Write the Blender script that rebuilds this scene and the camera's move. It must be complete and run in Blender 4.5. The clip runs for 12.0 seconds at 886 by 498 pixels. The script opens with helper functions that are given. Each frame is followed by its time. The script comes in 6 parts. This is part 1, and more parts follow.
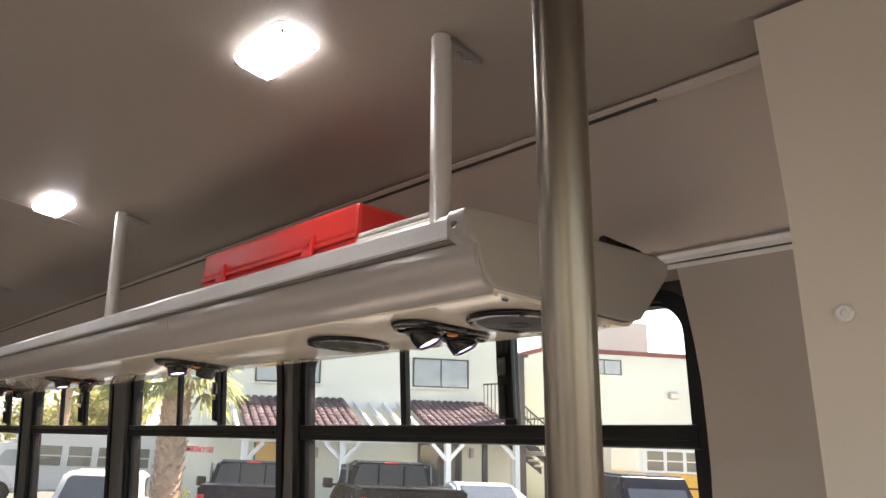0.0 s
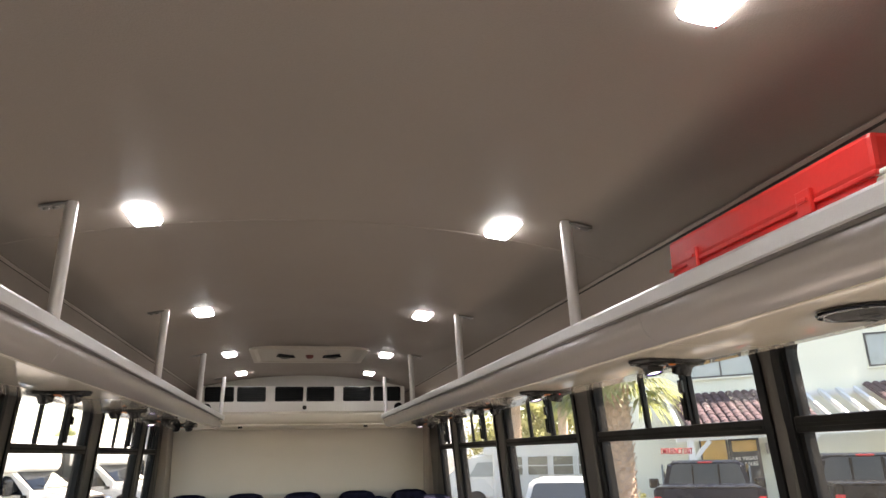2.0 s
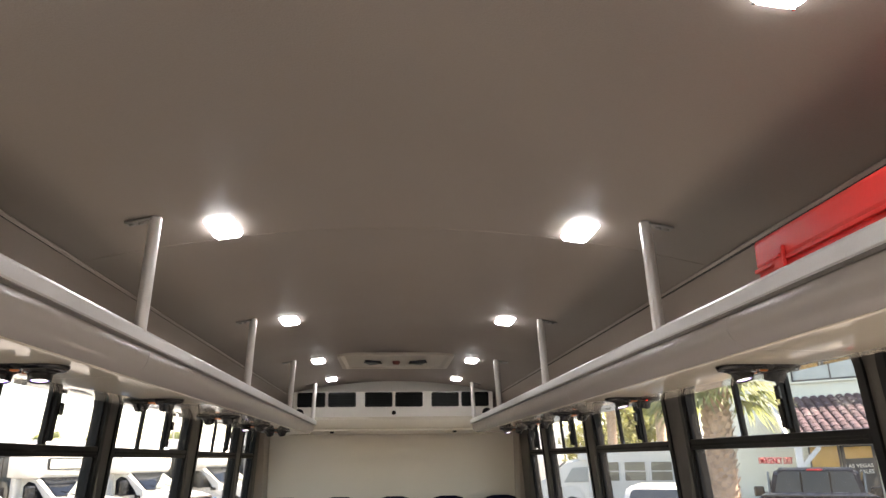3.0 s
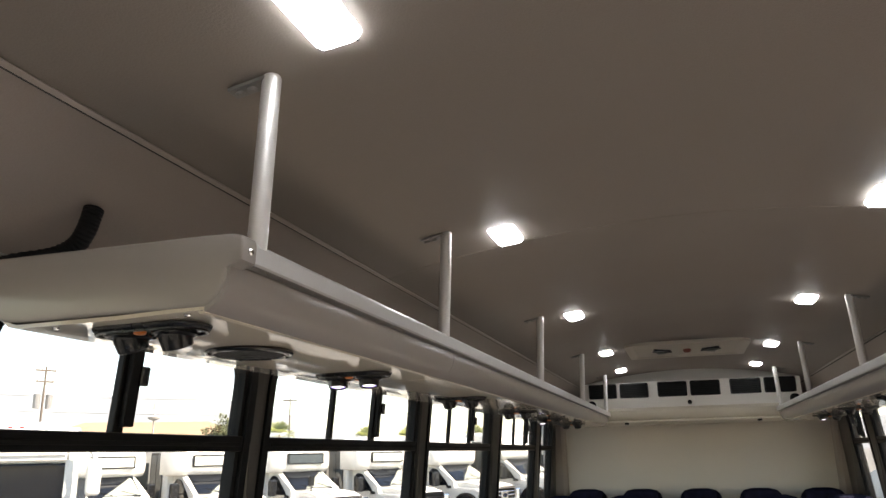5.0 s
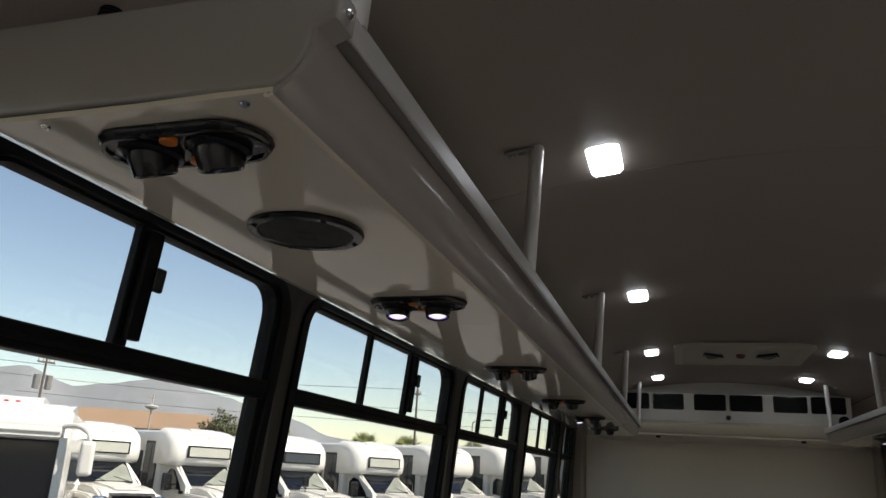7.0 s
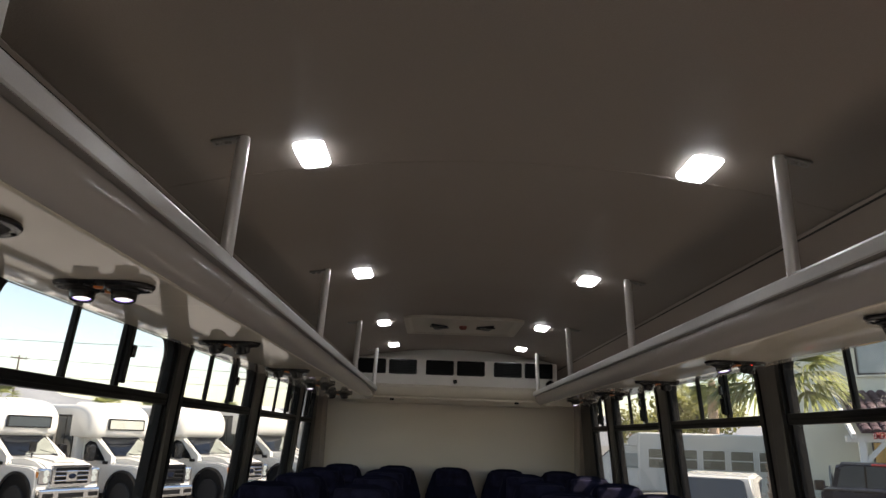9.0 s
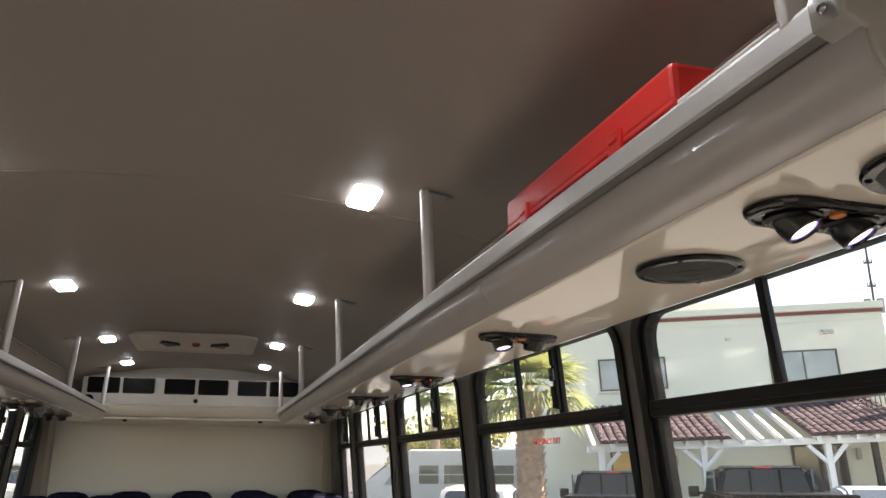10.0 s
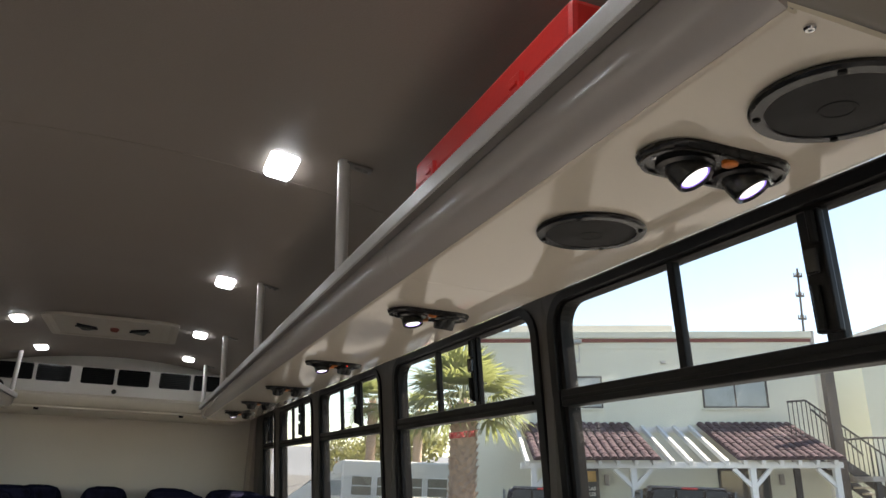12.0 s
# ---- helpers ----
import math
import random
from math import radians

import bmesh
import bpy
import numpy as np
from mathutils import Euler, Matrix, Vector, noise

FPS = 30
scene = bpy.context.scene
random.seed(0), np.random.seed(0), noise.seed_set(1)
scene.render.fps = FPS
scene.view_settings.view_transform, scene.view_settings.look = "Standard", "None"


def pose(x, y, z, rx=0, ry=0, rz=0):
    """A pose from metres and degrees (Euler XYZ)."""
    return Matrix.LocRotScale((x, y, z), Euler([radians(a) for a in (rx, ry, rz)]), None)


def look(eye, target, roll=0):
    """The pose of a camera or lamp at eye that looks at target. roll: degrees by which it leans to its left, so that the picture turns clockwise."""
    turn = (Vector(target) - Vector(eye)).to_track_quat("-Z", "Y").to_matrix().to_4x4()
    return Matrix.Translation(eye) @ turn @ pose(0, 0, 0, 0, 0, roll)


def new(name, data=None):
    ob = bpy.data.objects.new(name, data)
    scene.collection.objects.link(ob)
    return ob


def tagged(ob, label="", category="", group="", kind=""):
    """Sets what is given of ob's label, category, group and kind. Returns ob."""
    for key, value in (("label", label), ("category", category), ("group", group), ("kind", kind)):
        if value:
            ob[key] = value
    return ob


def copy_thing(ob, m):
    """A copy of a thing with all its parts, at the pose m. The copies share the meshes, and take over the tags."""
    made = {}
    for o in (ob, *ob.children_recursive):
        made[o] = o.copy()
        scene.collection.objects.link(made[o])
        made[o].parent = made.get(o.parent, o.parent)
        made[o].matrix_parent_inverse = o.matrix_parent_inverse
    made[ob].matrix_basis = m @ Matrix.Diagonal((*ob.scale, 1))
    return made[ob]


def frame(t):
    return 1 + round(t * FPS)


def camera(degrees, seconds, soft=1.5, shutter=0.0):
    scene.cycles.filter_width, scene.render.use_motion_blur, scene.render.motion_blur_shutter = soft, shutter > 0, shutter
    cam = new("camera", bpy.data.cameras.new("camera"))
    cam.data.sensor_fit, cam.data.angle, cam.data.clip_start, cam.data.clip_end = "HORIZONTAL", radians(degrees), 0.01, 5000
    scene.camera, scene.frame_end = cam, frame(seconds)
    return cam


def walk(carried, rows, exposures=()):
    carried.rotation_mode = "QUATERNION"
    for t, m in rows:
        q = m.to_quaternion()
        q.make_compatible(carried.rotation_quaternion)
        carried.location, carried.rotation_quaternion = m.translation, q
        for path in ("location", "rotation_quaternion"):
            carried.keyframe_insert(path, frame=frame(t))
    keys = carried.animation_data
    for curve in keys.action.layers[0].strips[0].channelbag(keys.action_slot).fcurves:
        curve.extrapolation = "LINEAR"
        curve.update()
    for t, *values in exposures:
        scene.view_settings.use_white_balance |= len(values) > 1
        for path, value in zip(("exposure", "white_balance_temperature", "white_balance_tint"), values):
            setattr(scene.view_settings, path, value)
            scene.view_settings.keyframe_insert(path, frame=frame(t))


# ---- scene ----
cam = camera(61.0, 12.0)
PATH = [
    (0, (-0.024, 0.052, 1.386), (1.263, 1.487, 1.918), 2.5),
    (0.5, (0.003, 0.074, 1.388), (1.005, 1.721, 1.918), 1.6),
    (1, (-0.001, 0.098, 1.383), (0.765, 1.87, 1.907), 0.9),
    (1.5, (-0.038, 0.162, 1.38), (0.517, 2.013, 1.899), 0.5),
    (2, (-0.08, 0.216, 1.383), (0.295, 2.11, 1.907), -1.1),
    (2.5, (-0.066, 0.232, 1.394), (0.164, 2.145, 1.929), -0.8),
    (3, (-0.038, 0.235, 1.394), (0.102, 2.156, 1.931), -0.7),
    (3.5, (-0.031, 0.236, 1.395), (-0.008, 2.162, 1.933), -1.7),
    (3.7, (-0.036, 0.227, 1.39), (-0.128, 2.149, 1.935), -2.0),
    (5.3, (-0.054, 0.177, 1.396), (-0.646, 2.013, 1.926), -1.2),
    (5.5, (-0.066, 0.19, 1.386), (-0.656, 2.024, 1.925), -1.3),
    (6, (-0.138, 0.314, 1.37), (-0.747, 2.151, 1.872), -0.3),
    (6.5, (-0.285, 0.494, 1.329), (-0.903, 2.319, 1.866), -1.1),
    (6.7, (-0.318, 0.523, 1.298), (-0.951, 2.333, 1.864), 1.6),
    (8.3, (-0.325, 0.514, 1.265), (-0.847, 2.365, 1.814), 5.9),
    (8.5, (-0.294, 0.509, 1.302), (-0.706, 2.401, 1.804), 4.6),
    (9, (-0.152, 0.422, 1.323), (-0.145, 2.362, 1.81), 2.0),
    (9.5, (0.0, 0.315, 1.328), (0.335, 2.218, 1.845), 0.4),
    (10, (0.133, 0.286, 1.305), (0.685, 2.129, 1.851), -0.0),
    (10.5, (0.203, 0.297, 1.262), (0.851, 2.096, 1.848), 1.2),
    (11, (0.226, 0.322, 1.239), (0.897, 2.111, 1.829), 1.6),
    (11.5, (0.232, 0.331, 1.232), (0.901, 2.121, 1.821), 1.9),
    (12, (0.233, 0.332, 1.232), (0.911, 2.121, 1.815), 2.1),
]
# seconds, stops, kelvin, tint
EXPOSURES = [
    (0, 2.72, 8200, 21), (0.5, 2.79, 8150, 21), (1.0, 2.84, 8150, 21), (1.5, 2.85, 8150, 20.5), (3.7, 2.88, 8100, 20), (5.3, 2.17, 7850, 17), (5.8, 1.87, 7700, 18), (6.2, 1.52, 7500, 16), (6.6, 1.10, 7400, 15),
    (8.3, 0.82, 7450, 13), (8.7, 1.05, 7550, 14), (9.1, 1.66, 7900, 19), (9.6, 2.14, 7950, 17.5), (10.2, 2.34, 7900, 18), (11.0, 2.25, 7800, 17), (11.4, 2.05, 7700, 16), (12.0, 1.86, 7650, 16),
]
walk(cam, [(t, look(eye, target, roll)) for t, eye, target, roll in PATH], EXPOSURES)

# ---- world, sun, exposure ----
SUN_AZ, SUN_EL = 88.5, 51.0      # degrees clockwise from +y; height over the horizon
world = bpy.data.worlds.new("sky")
scene.world = world
world.use_nodes = True
wn = world.node_tree.nodes
sky = wn.new("ShaderNodeTexSky")
sky.sky_type = "NISHITA"
sky.sun_disc = False
sky.sun_elevation = radians(SUN_EL)
sky.sun_rotation = radians(SUN_AZ)
sky.dust_density = 0.1
wn["Background"].inputs["Strength"].default_value = 0.085
world.node_tree.links.new(sky.outputs["Color"], wn["Background"].inputs["Color"])
sun_data = bpy.data.lights.new("sun", "SUN")
sun_data.energy, sun_data.angle, sun_data.color = 4.4, radians(0.53), (1.0, 0.96, 0.91)
sun = new("sun", sun_data)
sun_dir = Vector((math.sin(radians(SUN_AZ)) * math.cos(radians(SUN_EL)), math.cos(radians(SUN_AZ)) * math.cos(radians(SUN_EL)), math.sin(radians(SUN_EL))))
sun.matrix_world = look(sun_dir * 50, (0, 0, 0))


# ---- materials ----
def mat(name, color, rough=0.5, metal=0.0, var=0.12, scale=6.0, fine=120.0, bump=0.05, coat=0.0, spread=0.0, spec=0.5, worn=1.0):
    """A surface with two scales of colour variation, roughness wear and fine relief. spread: brightness differences between objects."""
    m = bpy.data.materials.new(name)
    m.use_nodes = True
    n, ln = m.node_tree.nodes, m.node_tree.links
    b = n["Principled BSDF"]
    tc = n.new("ShaderNodeTexCoord")
    n1, n2 = n.new("ShaderNodeTexNoise"), n.new("ShaderNodeTexNoise")
    n1.inputs["Scale"].default_value, n2.inputs["Scale"].default_value = scale, fine
    n1.inputs["Detail"].default_value, n2.inputs["Detail"].default_value = 5, 3
    ln.new(tc.outputs["Object"], n1.inputs["Vector"])
    ln.new(tc.outputs["Object"], n2.inputs["Vector"])
    mix = n.new("ShaderNodeMix")
    mix.data_type = "FLOAT"
    mix.inputs[0].default_value = 0.4
    ln.new(n1.outputs["Fac"], mix.inputs[2])
    ln.new(n2.outputs["Fac"], mix.inputs[3])
    ramp = n.new("ShaderNodeMapRange")
    ramp.inputs["From Min"].default_value, ramp.inputs["From Max"].default_value = 0.3, 0.7
    ramp.inputs["To Min"].default_value, ramp.inputs["To Max"].default_value = 1 - var, 1 + var
    ln.new(mix.outputs[0], ramp.inputs["Value"])
    gain = ramp.outputs["Result"]
    if spread:
        info = n.new("ShaderNodeObjectInfo")
        r2 = n.new("ShaderNodeMapRange")
        r2.inputs["To Min"].default_value, r2.inputs["To Max"].default_value = 1 - spread, 1 + spread
        ln.new(info.outputs["Random"], r2.inputs["Value"])
        mul = n.new("ShaderNodeMath")
        mul.operation = "MULTIPLY"
        ln.new(gain, mul.inputs[0])
        ln.new(r2.outputs["Result"], mul.inputs[1])
        gain = mul.outputs[0]
    sc = n.new("ShaderNodeVectorMath")
    sc.operation = "SCALE"
    sc.inputs[0].default_value = color[:3]
    ln.new(gain, sc.inputs["Scale"])
    ln.new(sc.outputs[0], b.inputs["Base Color"])
    rr = n.new("ShaderNodeMapRange")
    rr.inputs["From Min"].default_value, rr.inputs["From Max"].default_value = 0.3, 0.7
    rr.inputs["To Min"].default_value, rr.inputs["To Max"].default_value = max(0.02, rough - worn * (0.08 * rough + 0.02)), min(1, rough + worn * (0.12 * rough + 0.02))
    ln.new(n1.outputs["Fac"], rr.inputs["Value"])
    ln.new(rr.outputs["Result"], b.inputs["Roughness"])
    b.inputs["Metallic"].default_value = metal
    b.inputs["Coat Weight"].default_value = coat
    b.inputs["Specular IOR Level"].default_value = spec
    if bump:
        bp = n.new("ShaderNodeBump")
        bp.inputs["Strength"].default_value, bp.inputs["Distance"].default_value = bump, 0.01
        ln.new(n2.outputs["Fac"], bp.inputs["Height"])
        ln.new(bp.outputs["Normal"], b.inputs["Normal"])
    return m


def glow(name, color, strength):
    m = bpy.data.materials.new(name)
    m.use_nodes = True
    b = m.node_tree.nodes["Principled BSDF"]
    b.inputs["Base Color"].default_value = (*color, 1)
    b.inputs["Emission Color"].default_value = (*color, 1)
    b.inputs["Emission Strength"].default_value = strength
    return m


def glass(name, tint=(0.95, 0.97, 0.96), rough=0.0, veil=0.003):
    """A thin pane: clear, with a Fresnel-driven gloss and a faint dusty veil that stands in for haze."""
    m = bpy.data.materials.new(name)
    m.use_nodes = True
    n, ln = m.node_tree.nodes, m.node_tree.links
    n.remove(n["Principled BSDF"])
    tr, gl, mx, lw, pw, mr = (n.new("ShaderNode" + k) for k in ("BsdfTransparent", "BsdfGlossy", "MixShader", "LayerWeight", "Math", "MapRange"))
    tr.inputs["Color"].default_value = (*tint, 1)
    gl.inputs["Roughness"].default_value = rough
    lw.inputs["Blend"].default_value = 0.5
    pw.operation = "POWER"
    pw.inputs[1].default_value = 4.5
    mr.inputs["To Min"].default_value, mr.inputs["To Max"].default_value = 0.018, 0.32
    ln.new(lw.outputs["Facing"], pw.inputs[0])
    ln.new(pw.outputs[0], mr.inputs["Value"])
    ln.new(mr.outputs["Result"], mx.inputs[0])
    ln.new(tr.outputs[0], mx.inputs[1])
    ln.new(gl.outputs[0], mx.inputs[2])
    # veil: a mottled translucent share, haze put into the glass itself
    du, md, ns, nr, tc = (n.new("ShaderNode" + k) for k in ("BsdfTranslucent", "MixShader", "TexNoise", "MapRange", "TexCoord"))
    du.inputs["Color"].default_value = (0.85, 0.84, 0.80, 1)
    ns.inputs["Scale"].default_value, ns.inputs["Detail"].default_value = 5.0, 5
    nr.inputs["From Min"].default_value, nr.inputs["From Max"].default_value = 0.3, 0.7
    nr.inputs["To Min"].default_value, nr.inputs["To Max"].default_value = veil * 0.6, veil * 1.4
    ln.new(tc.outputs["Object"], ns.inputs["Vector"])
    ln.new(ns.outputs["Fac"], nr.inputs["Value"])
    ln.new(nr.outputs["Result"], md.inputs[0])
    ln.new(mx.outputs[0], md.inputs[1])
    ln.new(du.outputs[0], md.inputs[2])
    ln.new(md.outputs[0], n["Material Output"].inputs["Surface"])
    return m


M_CEIL = mat("ceiling_vinyl", (0.255, 0.216, 0.189), 0.55, var=0.05, scale=1.5, fine=260, bump=0.10)
M_COVE = mat("cove_panel", (0.392, 0.332, 0.294), 0.5, var=0.05, scale=2, fine=240, bump=0.08)
M_WALL = mat("wall_panel", (0.325, 0.281, 0.252), 0.5, var=0.05, scale=2, fine=240, bump=0.10)
M_REAR = mat("rear_vinyl", (0.63, 0.58, 0.515), 0.6, var=0.05, scale=1.5, fine=200, bump=0.10)
M_WHITE = mat("white_plastic", (0.72, 0.69, 0.64), 0.38, var=0.05, scale=3, bump=0.03)
M_HATCH = mat("beige_abs", (0.50, 0.455, 0.385), 0.42, var=0.05, scale=3, bump=0.03)
M_CREAM = mat("cream_plastic", (0.58, 0.525, 0.43), 0.42, var=0.05, scale=3, bump=0.03)
# same plastic in three tones: cover and cap shaded, underside bounce-lit, by colour
M_RACK = mat("rack_plastic", (0.37, 0.338, 0.322), 0.17, var=0.015, scale=2, bump=0.0, worn=0.2)
M_RACKSHADE = mat("shaded_rack_plastic", (0.17, 0.155, 0.145), 0.35, var=0.03, scale=3, bump=0.0)
M_UNDER = mat("bounce_lit_plastic", (0.72, 0.65, 0.54), 0.055, var=0.015, scale=2, bump=0.0, worn=0.2)
M_CAP = mat("shaded_cap_plastic", (0.325, 0.297, 0.278), 0.24, var=0.015, scale=2, bump=0.0, worn=0.2)
M_CLOSET = mat("closet_laminate", (0.60, 0.53, 0.455), 0.45, var=0.02, scale=2, bump=0.0, worn=0.3)
M_RAIL = mat("satin_aluminium", (0.66, 0.65, 0.64), 0.42, metal=0.55, var=0.06, scale=5, fine=300, bump=0.02)
M_POLE = mat("silver_pole", (0.68, 0.66, 0.64), 0.36, metal=0.5, var=0.05, scale=5, fine=300, bump=0.02)
M_STEEL = mat("brushed_steel", (0.215, 0.187, 0.158), 0.30, metal=1.0, var=0.03, scale=5, bump=0.0, worn=0.3)
M_CHROME = mat("chrome", (0.66, 0.66, 0.67), 0.08, metal=1.0, var=0.04, bump=0.0)
M_DARKSTEEL = mat("dark_bracket", (0.26, 0.25, 0.24), 0.45, metal=0.5, var=0.1, bump=0.03)
M_BLACK = mat("black_frame", (0.007, 0.007, 0.0075), 0.38, var=0.15, scale=8, bump=0.02, spec=0.15)
# side-wall tone, far darker than M_WALL
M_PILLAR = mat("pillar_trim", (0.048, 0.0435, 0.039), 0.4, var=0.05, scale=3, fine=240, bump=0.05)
M_RUBBER = mat("black_rubber", (0.008, 0.008, 0.008), 0.6, spec=0.2, var=0.15, scale=8, bump=0.06)
M_BPLAST = mat("black_plastic", (0.009, 0.009, 0.0095), 0.24, var=0.12, scale=10, bump=0.02)
M_GRILLE = mat("speaker_mesh", (0.012, 0.012, 0.0125), 0.6, var=0.25, scale=20, fine=900, bump=0.5)
M_GROOVE = mat("dark_groove", (0.03, 0.028, 0.026), 0.6, bump=0.0)
M_DULLRED = mat("dull_red_plastic", (0.20, 0.05, 0.035), 0.5, var=0.1, scale=20, bump=0.05)
M_RED = mat("red_plastic", (0.72, 0.035, 0.03), 0.38, var=0.05, scale=6, bump=0.03)
M_ORANGE = mat("amber_button", (0.65, 0.18, 0.03), 0.3, var=0.05, bump=0.0)
M_FABRIC = mat("navy_fabric", (0.007, 0.008, 0.020), 0.9, spec=0.08, var=0.45, scale=28, fine=500, bump=0.35)
M_FABRICPAT = mat("patterned_fabric", (0.013, 0.013, 0.030), 0.9, spec=0.08, var=0.85, scale=16, fine=300, bump=0.35)
M_FLOOR = mat("floor_vinyl", (0.29, 0.285, 0.275), 0.5, var=0.2, scale=8, fine=300, bump=0.05)
M_LAMP = glow("lamp_lens", (0.72, 0.86, 1.0), 6.4)
M_SPOT = glow("reading_lens", (0.90, 0.90, 1.0), 0.55)
M_SPOTFRINGE = glow("lens_fringe_glow", (0.30, 0.22, 0.85), 0.22)
M_TELL = glow("tell_tale", (1.0, 0.03, 0.02), 1.0)
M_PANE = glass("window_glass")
M_DECAL = mat("red_decal", (0.38, 0.012, 0.02), 0.5, var=0.05, bump=0.0)


# ---- mesh helpers ----
def part(name, bm, material, parent=None, label="", smooth=False):
    me = bpy.data.meshes.new(name)
    bmesh.ops.recalc_face_normals(bm, faces=bm.faces[:])
    if smooth:
        for f in bm.faces:
            f.smooth = True
    bm.to_mesh(me)
    bm.free()
    me.materials.append(material)
    if smooth:
        me.set_sharp_from_angle(angle=radians(35))
    ob = new(name, me)
    ob.parent = parent
    if label:
        ob["label"] = label
    return ob


def thing(name, label="", category="", group="", kind="", at=None):
    e = new(name)
    e.empty_display_size = 0.05
    if at is not None:
        e.matrix_basis = at if isinstance(at, Matrix) else Matrix.Translation(at)
    return tagged(e, label, category, group, kind)


def box(bm, lo, hi, bevel=0.0, m=None, seg=2):
    lo, hi = Vector(lo), Vector(hi)
    r = bmesh.ops.create_cube(bm, size=1.0, matrix=Matrix.Translation((lo + hi) / 2) @ Matrix.Diagonal((*(hi - lo), 1)))
    vs = r["verts"]
    if bevel:
        es = list({e for v in vs for e in v.link_edges})
        out = bmesh.ops.bevel(bm, geom=es, offset=bevel, segments=seg, affect="EDGES", profile=0.5)
        vs = list({v for f in out["faces"] for v in f.verts} | {v for v in vs if v.is_valid})
    if m is not None:
        bmesh.ops.transform(bm, matrix=m, verts=vs)
    return bm


def nb():
    return bmesh.new()


def bx(lo, hi, bevel=0.0, m=None, seg=2):
    return box(nb(), lo, hi, bevel, m, seg)


def tube(bm, p0, p1, r, seg=20, r2=None, caps=True):
    p0, p1 = Vector(p0), Vector(p1)
    d = p1 - p0
    m = Matrix.Translation((p0 + p1) / 2) @ d.to_track_quat("Z", "Y").to_matrix().to_4x4()
    bmesh.ops.create_cone(bm, cap_ends=caps, segments=seg, radius1=r, radius2=r if r2 is None else r2, depth=d.length, matrix=m)
    return bm


def lathe(bm, prof, m=None, seg=28):
    """prof: (radius, height) pairs, turned round z."""
    rings = []
    for r, z in prof:
        rings.append([bm.verts.new((r * math.cos(2 * math.pi * k / seg), r * math.sin(2 * math.pi * k / seg), z)) for k in range(seg)])
    for a, b in zip(rings, rings[1:]):
        for k in range(seg):
            bm.faces.new((a[k], a[(k + 1) % seg], b[(k + 1) % seg], b[k]))
    for ring in (rings[0], rings[-1]):
        bm.faces.new(ring)
    if m is not None:
        bmesh.ops.transform(bm, matrix=m, verts=[v for r in rings for v in r])
    return bm


def prism(bm, pts, put, t0, t1):
    """A closed outline of 2D points pushed from t0 to t1; put(a, b, t) gives the place."""
    r0 = [bm.verts.new(put(a, b, t0)) for a, b in pts]
    r1 = [bm.verts.new(put(a, b, t1)) for a, b in pts]
    n = len(pts)
    for k in range(n):
        bm.faces.new((r0[k], r0[(k + 1) % n], r1[(k + 1) % n], r1[k]))
    bm.faces.new(r0)
    bm.faces.new(r1)
    return bm


def strip(bm, pts, put, t0, t1, thick):
    """An open 2D line with thickness (pushed to its left side), from t0 to t1."""
    off = []
    for k, p in enumerate(pts):
        a, b = pts[max(k - 1, 0)], pts[min(k + 1, len(pts) - 1)]
        d = Vector((b[0] - a[0], b[1] - a[1])).normalized()
        off.append((p[0] - d.y * thick, p[1] + d.x * thick))
    return prism(bm, list(pts) + off[::-1], put, t0, t1)


def rounded(y0, z0, y1, z1, rb, rt, n=6):
    """A rounded rectangle's outline: bottom corners of radius rb, top ones of rt."""
    pts = []
    for cy, cz, r, a0 in ((y1 - rb, z0 + rb, rb, -90), (y1 - rt, z1 - rt, rt, 0), (y0 + rt, z1 - rt, rt, 90), (y0 + rb, z0 + rb, rb, 180)):
        for k in range(n + 1):
            a = radians(a0 + 90 * k / n)
            pts.append((cy + r * math.cos(a), cz + r * math.sin(a)))
    return pts


def ring(bm, outer, inner, put, t0, t1):
    """Between two outlines of the same count, from t0 to t1."""
    o0, i0 = [bm.verts.new(put(*p, t0)) for p in outer], [bm.verts.new(put(*p, t0)) for p in inner]
    o1, i1 = [bm.verts.new(put(*p, t1)) for p in outer], [bm.verts.new(put(*p, t1)) for p in inner]
    n = len(outer)
    for k in range(n):
        j = (k + 1) % n
        bm.faces.new((o0[k], o0[j], i0[j], i0[k]))
        bm.faces.new((o1[k], o1[j], i1[j], i1[k]))
        bm.faces.new((o0[k], o0[j], o1[j], o1[k]))
        bm.faces.new((i0[k], i0[j], i1[j], i1[k]))
    return bm


def hose(bm, pts, r, seg=10):
    """A round tube along a smooth line through pts."""
    pts = [Vector(p) for p in pts]
    line = []
    for k in range(len(pts) - 1):
        p0, p1, p2, p3 = pts[max(k - 1, 0)], pts[k], pts[k + 1], pts[min(k + 2, len(pts) - 1)]
        for s in range(8):
            t = s / 8
            line.append(0.5 * (2 * p1 + (p2 - p0) * t + (2 * p0 - 5 * p1 + 4 * p2 - p3) * t * t + (3 * p1 - p0 - 3 * p2 + p3) * t ** 3))
    line.append(pts[-1])
    rings = []
    for k, p in enumerate(line):
        d = (line[min(k + 1, len(line) - 1)] - line[max(k - 1, 0)]).normalized()
        q = d.to_track_quat("Z", "Y")
        rr = r * (1.0 + 0.10 * (k % 2))
        rings.append([bm.verts.new(p + q @ Vector((rr * math.cos(2 * math.pi * j / seg), rr * math.sin(2 * math.pi * j / seg), 0))) for j in range(seg)])
    for a, b in zip(rings, rings[1:]):
        for j in range(seg):
            bm.faces.new((a[j], a[(j + 1) % seg], b[(j + 1) % seg], b[j]))
    bm.faces.new(rings[0])
    bm.faces.new(rings[-1])
    return bm


